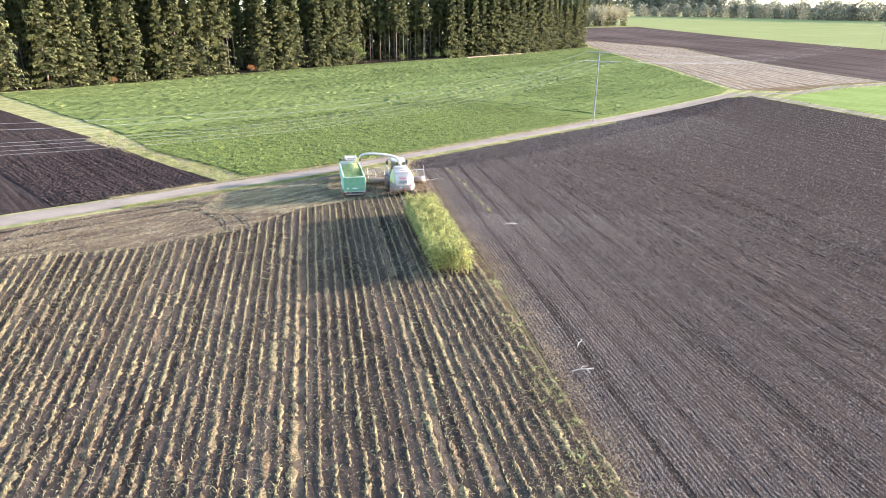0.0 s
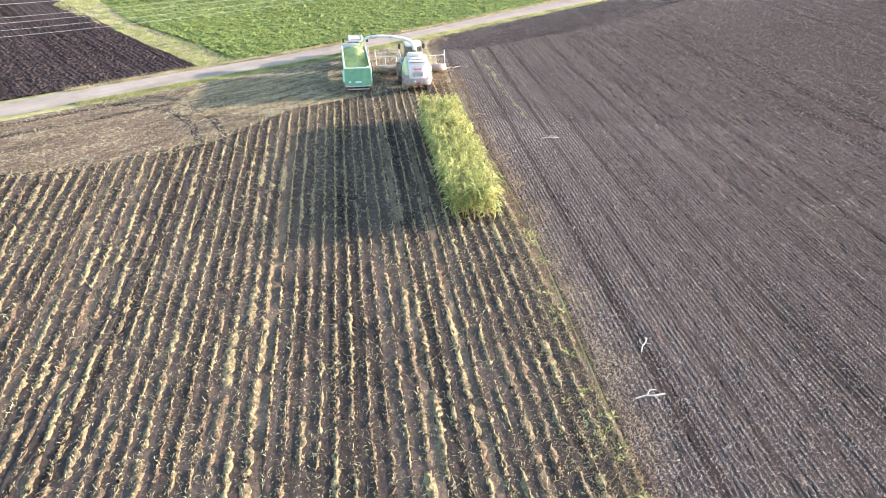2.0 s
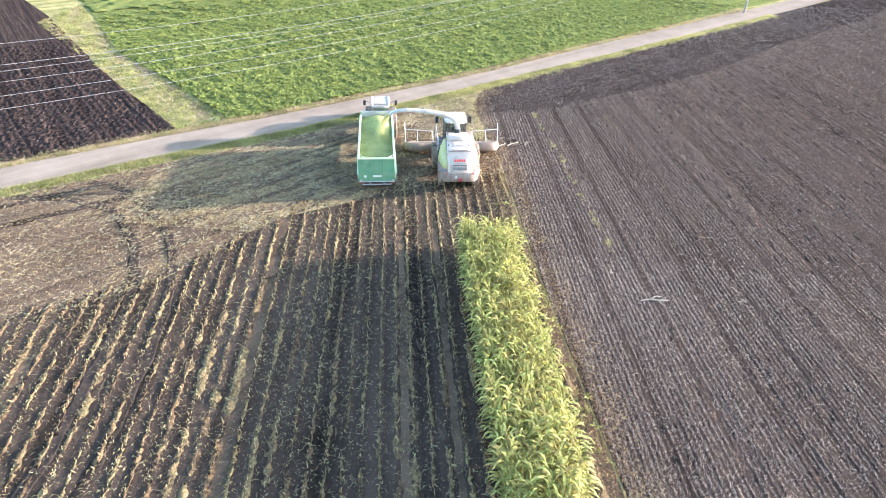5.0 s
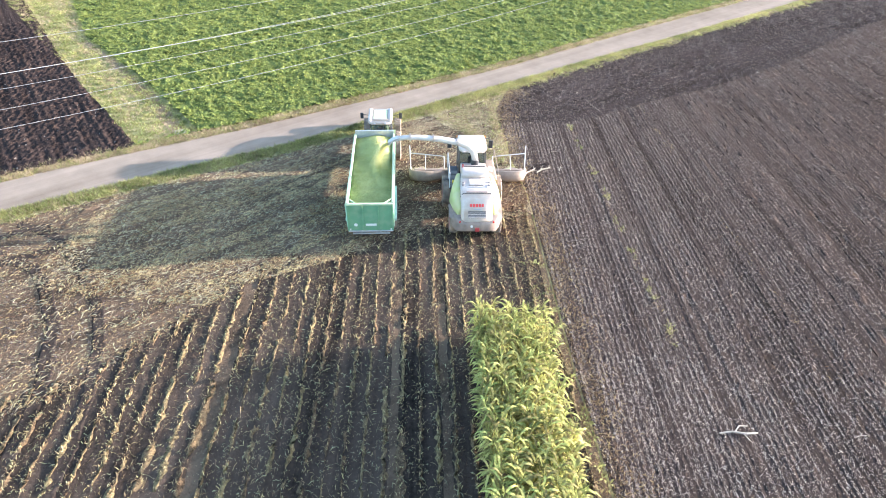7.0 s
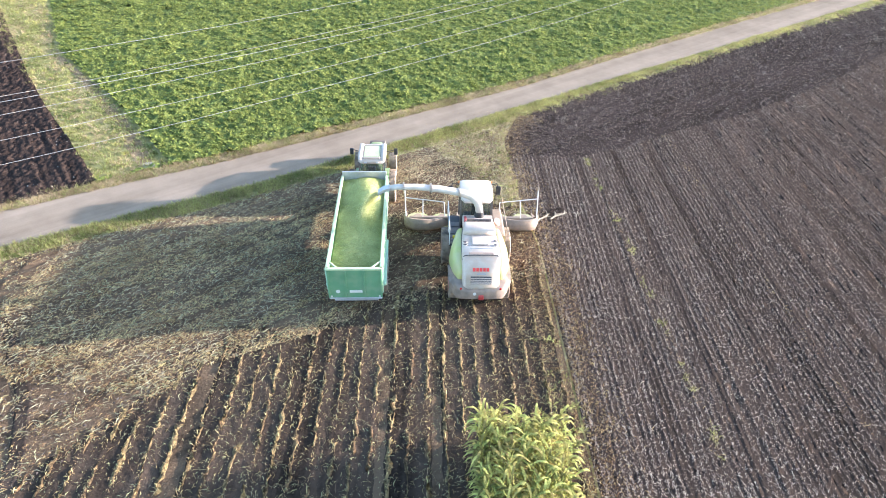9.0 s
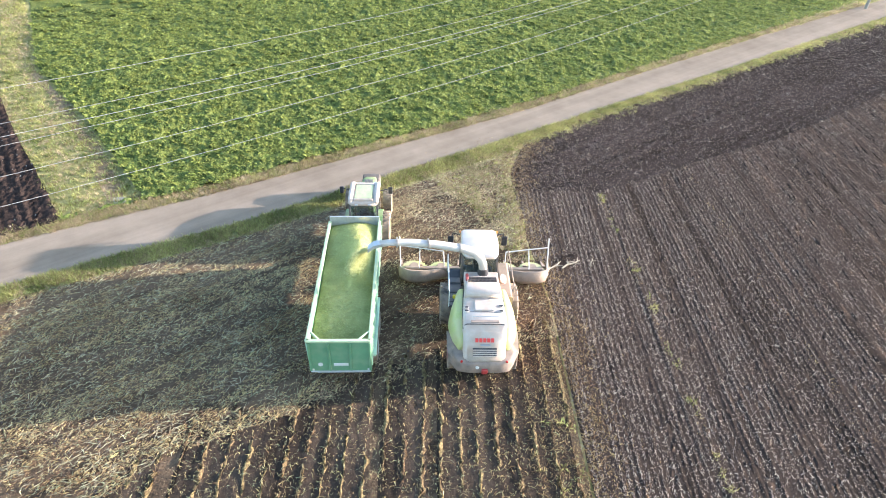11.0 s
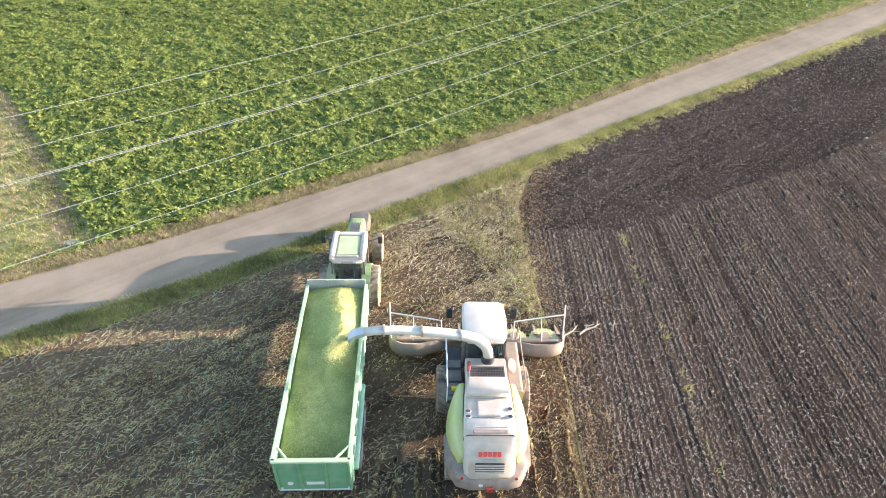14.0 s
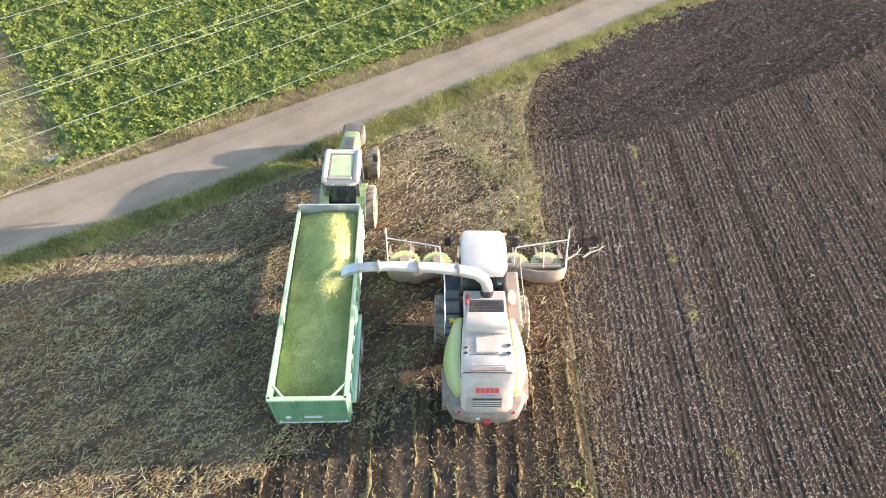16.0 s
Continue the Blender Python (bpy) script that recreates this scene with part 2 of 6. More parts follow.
def wheel(parent, x, y, r, w, tyre_m, rim_m, rim_r=0.58, lugs=18):
    """Tractor wheel: tyre with lugs, dished rim under it."""
    bm = bmesh.new()
    prof = ((-0.5, 0.62), (-0.5, 0.86), (-0.42, 0.95), (0, 0.97), (0.42, 0.95), (0.5, 0.86), (0.5, 0.62))
    secs = []
    for k in range(28):
        a = 2 * math.pi * k / 28
        secs.append([(x + px * w, y + math.cos(a) * pr * r, r + math.sin(a) * pr * r) for px, pr in prof])
    loft(bm, secs + [secs[0]], caps=False)
    bmesh.ops.remove_doubles(bm, verts=bm.verts[:], dist=1e-5)
    for k in range(lugs):
        for sgn in (-1, 1):
            a = 2 * math.pi * (k + (0.5 if sgn > 0 else 0)) / lugs
            m = Matrix.Translation((x, y, r)) @ Matrix.Rotation(a, 4, "X") @ Matrix.Translation((sgn * w * 0.24, 0, r * 0.965)) @ Matrix.Rotation(sgn * 0.6, 4, "Z")
            c = bmesh.ops.create_cube(bm, size=1.0, matrix=m @ Matrix.Diagonal((w * 0.5, r * 0.07, r * 0.07, 1)))
    tyre = part("wheel", bm, tyre_m, parent, "dusty black rubber tyre with deep lugs")
    bm = bmesh.new()
    for sgn in (-1, 1):
        loft(bm, [[(x + sgn * w * d, y + math.cos(2 * math.pi * k / 20) * q * r, r + math.sin(2 * math.pi * k / 20) * q * r) for k in range(20)]
                  for d, q in ((0.46, 0.64), (0.42, 0.58), (0.18, 0.5), (0.18, 0.22), (0.30, 0.18), (0.30, 0.02))], caps=True)
    part("rim", bm, rim_m, tyre)
    return tyre


def thing(name, m, label, category, group=""):
    ob = new(name)
    ob.matrix_world = m
    ob.empty_display_size = 0.3
    return tagged(ob, label, category, group)


# ---- terrain ----


def rise(x, y):
    v = np.maximum(0.0, 0.35 * x + 0.94 * y - 150.0)
    return 0.045 * v * v / (v + 100.0)


def drape(name, poly, lift, material, label, category="field"):
    """A field: a sheet that follows the land."""
    from mathutils.geometry import tessellate_polygon
    bm = bmesh.new()
    vs = [bm.verts.new((x, y, 0)) for x, y in poly]
    for t in tessellate_polygon([[Vector((x, y, 0)) for x, y in poly]]):
        bm.faces.new([vs[i] for i in t])
    for v in [150 + 12 * k for k in range(12)] + [294 + 40 * k for k in range(12)] + [800 + 150 * k for k in range(30)]:
        co = Vector((0.35, 0.94, 0)).normalized() * (v / math.hypot(0.35, 0.94))
        bmesh.ops.bisect_plane(bm, geom=bm.verts[:] + bm.edges[:] + bm.faces[:], plane_co=co, plane_no=(0.35, 0.94, 0), dist=1e-4)
    for v in bm.verts:
        v.co.z = float(rise(v.co.x, v.co.y)) + lift
    for f in bm.faces:
        if f.normal.z < 0:
            f.normal_flip()
    bm.normal_update()
    for f in bm.faces:
        if f.normal.z < 0:
            f.normal_flip()
    return tagged(new(name, finish(bm, name, material)), label, category, kind="structure")


def ribbon(line, width, right=None):
    """Outline of a track along a line; right gives the other half its own width."""
    L, R = [], []
    for i, (x, y) in enumerate(line):
        a, b = line[max(0, i - 1)], line[min(len(line) - 1, i + 1)]
        d = Vector((b[0] - a[0], b[1] - a[1])).normalized()
        w, v = width / 2, width / 2 if right is None else right
        L.append((x - d.y * w, y + d.x * w))
        R.append((x + d.y * v, y - d.x * v))
    return L, R


def worn(line, step=1.3):
    """The same line in short steps."""
    out = []
    for a, b in zip(line, line[1:]):
        n = max(1, int(math.hypot(b[0] - a[0], b[1] - a[1]) / step)) if -60 < a[0] < 60 else 1
        out += [(a[0] + (b[0] - a[0]) * k / n, a[1] + (b[1] - a[1]) * k / n) for k in range(n)]
    return out + [line[-1]]


def near_edge(x):
    """How far the track's near edge lies from its middle line."""
    return np.interp(x, [-40, -18, -9, 2, 14, 40], [2.55, 2.5, 2.0, 1.8, 2.4, 2.7])


ROAD = [(-160, -39), (-100, 13), (-46.5, 59.0), (-37.5, 66.7), (-27.5, 75.2), (-20, 81.2), (-13.5, 87.0), (-6.5, 93.2), (0, 99.2), (10.5, 110), (24.5, 124),
        (44, 143.3), (97, 194), (108, 203.5)]
edge_rng = random.Random(12)
rl, rr = [], []
lane = worn(ROAD)
for i, (x, y) in enumerate(lane):
    a, b = lane[max(0, i - 1)], lane[min(len(lane) - 1, i + 1)]
    d = Vector((b[0] - a[0], b[1] - a[1])).normalized()
    w, v = 1.68 + edge_rng.uniform(-0.12, 0.12), float(near_edge(x)) + 0.12 * math.sin(i * 0.9) + edge_rng.uniform(-0.12, 0.12)
    rl.append((x - d.y * w, y + d.x * w))
    rr.append((x + d.y * v, y - d.x * v))
vl, vr = ribbon(ROAD, 5.6)   # field edges beyond the verges
vr2 = ribbon(ROAD, 7.6)[1]

drape("ground", [(-2500, -400), (2500, -400), (2500, 4200), (-2500, 4200)], 0.0, M_grass, "rough meadow grass, green and straw yellow, reaching the horizon", "ground")
drape("road", rl + rr[::-1], 0.05, M_road, "pale beige gravel farm track between the fields", "road")
drape("road", sum([ribbon([(106, 201.5), (128, 203.5), (156, 222), (182, 231), (300, 268)], 3.0)[0], ribbon([(106, 201.5), (128, 203.5), (156, 222), (182, 231), (300, 268)], 3.0)[1][::-1]], []),
      0.055, M_road, "pale gravel farm track running on past the crossing", "road")
drape("road", sum([ribbon([(108, 202), (113.5, 190), (121, 150), (131, 90), (140, 20)], 3.0)[0], ribbon([(108, 202), (113.5, 190), (121, 150), (131, 90), (140, 20)], 3.0)[1][::-1]], []),
      0.06, M_road, "pale gravel farm track branching off at the crossing", "road")
drape("verge", rl + ribbon(ROAD, 2.75)[0][::-1], 0.042, field_mat("dry_verge", (0.12, 0.085, 0.042), (0.40, 0.30, 0.16), -43.5, 0.7, 0.4, 0.5, None, 0, 0.9, 0.06), "dry straw coloured verge along the track", "verge")
GREEN = [(-25.0, 81.2), (-33.8, 89.4), (-45.9, 99.5), (-64.7, 123), (-136, 196), (-118, 231), (-88, 271), (-54, 307), (-30, 329), (17, 365), (67, 404), (116, 458), (122.5, 452),
         (118, 300), (110.3, 215), (101, 201.5)] + vl[11:3:-1]
drape("field_green", GREEN, 0.03, M_green, "dense bright green leafy cover crop in faint rows")
LEFT = [(-28.4, 77.9), (-33.8, 82.9), (-39.9, 88.4), (-47.2, 95.8), (-64.4, 114.0), (-82, 130), (-124, 170), (-210, 200), (-270, 60), (-170, -33)] + ribbon(ROAD, 4.8)[0][1:4]
drape("field_ploughed", LEFT, 0.03, M_dark3,
      "dark brown freshly ploughed soil beside a grass baulk")
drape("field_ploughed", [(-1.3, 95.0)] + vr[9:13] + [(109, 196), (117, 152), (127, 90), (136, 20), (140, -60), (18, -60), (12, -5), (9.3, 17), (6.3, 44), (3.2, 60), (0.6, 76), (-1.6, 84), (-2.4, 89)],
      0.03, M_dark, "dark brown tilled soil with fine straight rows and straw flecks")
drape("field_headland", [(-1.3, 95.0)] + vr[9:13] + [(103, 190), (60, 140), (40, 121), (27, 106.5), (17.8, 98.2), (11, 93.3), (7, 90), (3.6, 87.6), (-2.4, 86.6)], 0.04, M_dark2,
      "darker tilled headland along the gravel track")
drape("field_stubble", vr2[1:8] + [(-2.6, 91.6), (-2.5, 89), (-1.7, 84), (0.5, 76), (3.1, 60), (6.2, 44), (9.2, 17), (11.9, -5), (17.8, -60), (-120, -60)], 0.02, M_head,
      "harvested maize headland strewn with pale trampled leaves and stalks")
drape("forest_floor", [(-200, 140), (-150, 184), (-139, 200), (-118, 232), (-88, 272), (-54, 308.5), (-30, 331), (17, 367.6), (67, 407), (118, 462), (60, 520), (-120, 420), (-260, 260)], 0.06,
      field_mat("needle_litter", (0.015, 0.011, 0.008), (0.05, 0.038, 0.022), 0, 2.0, 0.2, 0.1), "dark needle litter under the spruces", "ground")
drape("field_straw", [(113, 213), (121, 300), (126, 462), (142, 555), (186, 452), (179, 352), (181, 262), (184, 236), (157, 226.5), (131, 209)], 0.04, M_straw, "pale straw stubble with long curved working lines")
drape("field_ploughed", [(142, 556), (190, 840), (214, 852), (300, 884), (302, 600), (312, 448), (318, 415), (330, 330), (300, 275), (185, 237), (182, 262), (180, 352), (187, 452)], 0.05, M_fardark,
      "bare brown soil on the far slope")
drape("field_meadow", [(216, 860), (300, 890), (306, 602), (317, 450), (335, 330), (420, 330), (900, 900), (1050, 1340), (922, 1720), (518, 1575)], 0.05, M_green2, "pale bright green winter crop on the far slope")
drape("field_meadow", [(128, 200.5), (157, 217.5), (186, 227), (300, 262), (300, 60), (142, 60), (134, 90), (124.5, 150), (117, 190)], 0.04, M_young, "bright green young crop beside the farm track")

# ---- stubble rows ----


def edge_x(y):
    return 9.5 - 0.158 * (y - 17.0)


def row_x(i, y):
    return edge_x(y) - 0.75 * i * (1 + fan(i) * (y - 33.0))


def fan(i):
    """How fast the rows spread: nearly parallel beside the tilled field, wider away from it."""
    return 0.0045 * np.clip((np.asarray(i) - 12) / 25, 0.2, 1.3)


def row_of(x, y):
    """Row number at a place."""
    i = (edge_x(y) - x) / 0.75
    for _ in range(5):
        i = (edge_x(y) - x) / (0.75 * (1 + fan(i) * (y - 33.0)))
    return i


def head_y(x):
    """Where the rows end at the headland."""
    return np.interp(x, [-60, -29, -24, -19, -14.5, -4, 2], [42, 50, 53, 57, 65, 72, 75])


rng = np.random.default_rng(5)
NI, YS = 76, np.arange(-8.0, 78.0, 0.4)
sub = 5
ii = np.arange(0, NI * sub + 1) / sub
gx = np.stack([row_x(ii, y) for y in YS])
gy = np.repeat(YS[:, None], len(ii), 1)
phase = np.cos(2 * math.pi * ii)[None, :]
gz = 0.05 + 0.016 * phase + rng.normal(0, 0.012, gx.shape)
# wheel ruts pressed between some rows
for r, deep_rut in ((7.5, 0.05), (10.5, 0.05), (20.5, 0.1), (33.5, 0.06), (36.5, 0.06), (47.5, 0.05), (50.5, 0.05)):
    gz -= deep_rut * np.exp(-((ii[None, :] - r) / 0.4) ** 2)
R_, C_ = gx.shape
idx = np.arange(R_ * C_).reshape(R_, C_)
q = np.stack((idx[:-1, :-1], idx[:-1, 1:], idx[1:, 1:], idx[1:, :-1]), -1).reshape(-1, 4)
qx, qy = gx.ravel()[q].mean(1), gy.ravel()[q].mean(1)
q = q[qy < head_y(qx)]
tri = np.concatenate((q[:, [0, 2, 1]], q[:, [0, 3, 2]]))
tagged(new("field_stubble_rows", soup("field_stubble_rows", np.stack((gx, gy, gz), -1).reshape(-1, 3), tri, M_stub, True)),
       "dark maize stubble soil in ridged rows with wheel ruts", "field", kind="structure")

def straw_ribbons(rows, y0, y1, step):
    """Crumpled leaves and husks heaped along each row, in broken lengths."""
    V, F, off = [], [], 0
    for i in range(rows):
        y = y0 + rng.uniform(0, 2)
        full = rng.choice([0.35, 0.7, 0.9, 1.15])
        while y < y1:
            n = int(rng.uniform(0.6, 4.5) / step) + 3
            ys = y + step * np.arange(n)
            # thinner where the rows run out into the trampled headland
            half = full * rng.uniform(0.10, 0.2) * float(np.clip(1 - (y - 48) / 26, 0.4, 1))
            xm = row_x(i + rng.normal(0, 0.03) + 0.05 * np.sin(ys * 0.7 + i), ys)
            ok = (ys < head_y(xm) + 0.6) & (xm > -46)
            y = ys[-1] + (rng.uniform(0.1, 0.5) if rng.random() < 0.7 else rng.uniform(0.8, 2.5))
            if ok.sum() < 3:
                continue
            ys, xm = ys[ok], xm[ok]
            n = len(ys)
            env = np.clip(np.minimum(np.arange(n), np.arange(n)[::-1]) + 0.35, 0, 1)
            P = np.empty((n, 5, 3))
            for k, (o, h) in enumerate(((-1.3, -0.03), (-0.55, 0.03), (0.05, 0.05), (0.6, 0.028), (1.3, -0.03))):
                P[:, k, 0] = xm + o * half * env + rng.normal(0, 0.06, n)
                P[:, k, 1] = ys + rng.normal(0, 0.05, n)
                P[:, k, 2] = 0.05 + (h + (rng.normal(0, 0.02, n) if 0 < k < 4 else 0)) * env
            V.append(P.reshape(-1, 3))
            ix_ = np.arange(n * 5).reshape(n, 5)
            q_ = np.stack((ix_[:-1, :-1], ix_[:-1, 1:], ix_[1:, 1:], ix_[1:, :-1]), -1).reshape(-1, 4)
            F.append(np.concatenate((q_[:, [0, 1, 2]], q_[:, [0, 2, 3]])) + off)
            off += n * 5
    return np.concatenate(V), np.concatenate(F)


M_ribbon = mat("row_straw", (0.05, 0.034, 0.018), 0.9, var=0.5, scale=7.0, fine=40, rgb2=(0.215, 0.152, 0.072), island=0.3, bump=1.0, depth=0.08)
tagged(new("maize_litter", soup("maize_litter", *straw_ribbons(NI - 8, -6.0, 78.0, 0.26), M_ribbon)), "golden brown maize husks heaped along the stubble rows", "litter", kind="stuff")
M_stalk = mat("cut_stalk", (0.34, 0.235, 0.105), 0.8, var=0.3, scale=0.4, rgb2=(0.54, 0.41, 0.20), island=0.5, bump=0)
M_litter2 = mat("half_green_leaf", (0.21, 0.21, 0.10), 0.8, var=0.3, rgb2=(0.42, 0.39, 0.22), island=0.5, bump=0, trans=0.25)


def stalk_shape(h, lean, leaf):
    """A cut stalk, three-sided, with a torn leaf."""
    v = []
    for k in range(3):
        a = 2.1 * k
        v.append((0.016 * math.cos(a), 0.016 * math.sin(a), -0.02))
    for k in range(3):
        a = 2.1 * k
        v.append((lean + 0.013 * math.cos(a), 0.013 * math.sin(a), h * (1 + 0.15 * k)))
    f = [(0, 1, 4), (0, 4, 3), (1, 2, 5), (1, 5, 4), (2, 0, 3), (2, 3, 5), (3, 4, 5)]
    if leaf:
        b = len(v)
        v += [(0, -0.02, h * 0.5), (0, 0.02, h * 0.5), (0.07, 0.02, h * 0.75), (0.07, -0.012, h * 0.7), (0.17, 0.03, h * 0.15)]
        f += [(b, b + 1, b + 2), (b, b + 2, b + 3), (b + 3, b + 2, b + 4)]
    return np.array(v), np.array(f)


STALKS = [stalk_shape(0.16, 0.02, 0), stalk_shape(0.2, -0.03, 0), stalk_shape(0.13, 0.05, 0), stalk_shape(0.17, 0.04, 1)]


def blade_shape(l, w, lift, bend):
    v = [(-l / 2, -w * 0.4, 0), (-l / 2, w * 0.4, 0), (-l * 0.05, w, lift), (-l * 0.05, -w, lift * 0.8), (l * 0.5, bend, 0.01)]
    return np.array(v), np.array([(0, 3, 2), (0, 2, 1), (3, 4, 2)])


pts = []
for i in range(NI - 1):
    n = int(86 / 0.125)
    y = -8 + 86 * (np.arange(n) + rng.uniform(-0.35, 0.35, n)) / n
    x = row_x(i + rng.normal(0, 0.04, n), y)
    thin = rng.uniform(0.6, 1.0) + 0.3 * np.sin(y * 0.9 + i * 2.3) * np.sin(y * 0.37 + i * 1.1)
    keep = (y < head_y(x)) & (rng.random(n) < 0.8 * thin) & (x > -48)
    pts.append(np.stack((x, y, np.full(n, 0.075)), -1)[keep])
pts = np.concatenate(pts)
tagged(new("maize_stubble", scatter("maize_stubble", STALKS, pts, M_stalk, rng, (0.35, 0.95), 0.35)), "short cut maize stalks standing in rows", "stubble", kind="stuff")


def litter(n, x0, x1, y0, y1, ok):
    x, y = rng.uniform(x0, x1, n), rng.uniform(y0, y1, n)
    k = ok(x, y)
    return np.stack((x[k], y[k], np.full(k.sum(), 0.06)), -1)


def in_rows(x, y):
    return (y < head_y(x)) & (x < edge_x(y) + 0.4)


def in_head(x, y):
    road_y = np.interp(x, [p[0] for p in ROAD], [p[1] for p in ROAD]) - 5.0
    return (y >= head_y(x) - 1) & (y < road_y) & (x < np.interp(y, [60, 76, 84, 89, 95], [3.0, 0.6, -1.6, -2.4, -1.5]))


p1 = litter(340000, -46, 12, -7, 78, in_rows)
# leaves gather along the rows
rowpos = row_of(p1[:, 0], p1[:, 1])
near_row = np.abs(rowpos - np.round(rowpos))
heap = np.sin(p1[:, 0] * 0.42 + 1.3 * np.sin(p1[:, 1] * 0.21)) + np.sin(p1[:, 1] * 0.33 + p1[:, 0] * 0.17)
p1[:, 2] = 0.055 + 0.055 * np.exp(-(near_row / 0.2) ** 2)
lane_ = (np.abs(rowpos - 20.5) < 0.4) & (rng.random(len(p1)) < 0.93)
p1, near_row, heap = p1[~lane_], near_row[~lane_], heap[~lane_]
p1 = p1[(near_row < 0.26) & (rng.random(len(p1)) < 0.8) | (rng.random(len(p1)) < np.where(p1[:, 0] < -9, 0.44, 0.42) + 0.15 * heap + 0.3 * np.clip((p1[:, 1] - 50) / 12, 0, 1))]
CRUMPLED = [blade_shape(0.28, 0.009, 0.08, 0.05), blade_shape(0.4, 0.008, 0.06, -0.09), blade_shape(0.2, 0.012, 0.09, 0.02), blade_shape(0.13, 0.012, 0.06, 0.04), blade_shape(0.09, 0.011, 0.04, 0.0)]
M_rowleaf = mat("row_leaf", (0.20, 0.13, 0.058), 0.85, var=0.35, scale=0.35, rgb2=(0.42, 0.325, 0.158), island=0.55, bump=0, trans=0.25)
tagged(new("maize_litter", scatter("maize_litter", CRUMPLED, p1[rng.random(len(p1)) < 0.68], M_rowleaf, rng, (0.35, 0.95), 0.35)), "dry pale maize leaves lying along the stubble rows", "litter", kind="stuff")
tagged(new("maize_litter", scatter("maize_litter", CRUMPLED, p1[::3], M_litter2, rng, (0.35, 0.95), 0.35)), "half-green maize leaves lying between the stubble rows", "litter", kind="stuff")
M_headleaf = mat("trampled_leaf", (0.25, 0.135, 0.055), 0.85, var=0.35, scale=0.3, rgb2=(0.57, 0.405, 0.195), island=0.55, bump=0, trans=0.25)
p2 = np.concatenate((litter(190000, -42, 3, 44, 96, in_head), litter(200000, -26, 2, 62, 94, in_head)))
# leaves lie in swaths along the track with bare soil between them
au, av = p2[:, 0] * 0.7 + p2[:, 1] * 0.714, -p2[:, 0] * 0.714 + p2[:, 1] * 0.7
drift = np.sin(av * 3.6 + 1.2 * np.sin(au * 0.23) + 0.6 * np.sin(au * 0.9)) + 0.8 * np.sin(av * 1.3 + 0.9 * np.sin(au * 0.31 + 1)) + 0.5 * np.sin(p2[:, 0] * 1.9 + 1.7 * np.sin(p2[:, 1] * 1.1))
broad_ = np.sin(av * 0.9 + 1.5 * np.sin(au * 0.17)) + np.sin(au * 0.21 + 0.8 * np.sin(av * 0.5))
p2 = p2[(drift + 0.5 * broad_ > 0.1) | (rng.random(len(p2)) < np.where(p2[:, 0] < -13, 0.3, 0.2))]
p2[:, 2] += rng.uniform(0, 0.06, len(p2))


p2 = p2[~((p2[:, 0] > -8.5) & (p2[:, 0] < 0.6) & (p2[:, 1] < 79)) | (rng.random(len(p2)) < 0.4)]


def laid(n):
    """Turns of pieces that mostly lie along the track."""
    return np.where(rng.random(n) < 0.6, rng.normal(0.78, 0.45, n), rng.uniform(0, 6.28, n))


BITSIZE = [blade_shape(0.24, 0.017, 0.07, 0.03), blade_shape(0.38, 0.013, 0.06, -0.04), blade_shape(0.16, 0.022, 0.08, 0.02), blade_shape(0.12, 0.016, 0.06, 0.03), blade_shape(0.09, 0.018, 0.04, 0.0)]
M_brown = mat("brown_leaf", (0.30, 0.175, 0.085), 0.85, var=0.35, scale=0.6, rgb2=(0.60, 0.45, 0.265), island=0.5, bump=0, trans=0.2)
fresh = p2[:, 0] > -9.5
green_ = np.arange(len(p2)) % 5 == 0
for pick, leafm, lab in ((green_, M_litter2, "half-green trampled maize leaves on the headland"), (~green_ & ~fresh, M_headleaf, "pale brown trampled maize leaves on the headland"),
                         (~green_ & fresh, M_brown, "dark brown trampled maize leaves where the strip ended")):
    tagged(new("headland_litter", scatter("headland_litter", BITSIZE, p2[pick], leafm, rng, (0.35, 0.95), 0.4, turn=laid(int(pick.sum())))), lab, "litter", kind="stuff")

M_strand = mat("trampled_stalk", (0.32, 0.275, 0.135), 0.8, var=0.35, scale=0.35, rgb2=(0.58, 0.50, 0.32), island=0.5, bump=0, trans=0.2)
STRANDS = [blade_shape(0.6, 0.015, 0.06, 0.1), blade_shape(0.45, 0.017, 0.08, -0.06), blade_shape(0.75, 0.013, 0.05, 0.05)]
p8 = np.concatenate((litter(20000, -42, 3, 44, 96, in_head), litter(15000, -26, 2, 62, 94, in_head)))
p8[:, 2] += 0.05
p8 = p8[(p8[:, 0] < -9.5) | (p8[:, 1] > 80) | (rng.random(len(p8)) < 0.35)]
tagged(new("headland_stalks", scatter("headland_stalks", STRANDS, p8, M_strand, rng, (0.3, 0.75), 0.3, turn=rng.normal(0.75, 0.8, len(p8)))), "long broken maize stalks strewn over the headland", "litter", kind="stuff")

# ---- wheel tracks pressed into the stubble ----
M_rut = field_mat("pressed_soil", (0.012, 0.0095, 0.0075), (0.072, 0.053, 0.039), 0, 0.5, 0.2, 0.3, (0.26, 0.2, 0.12), 0.42, 0.8, 0.06)


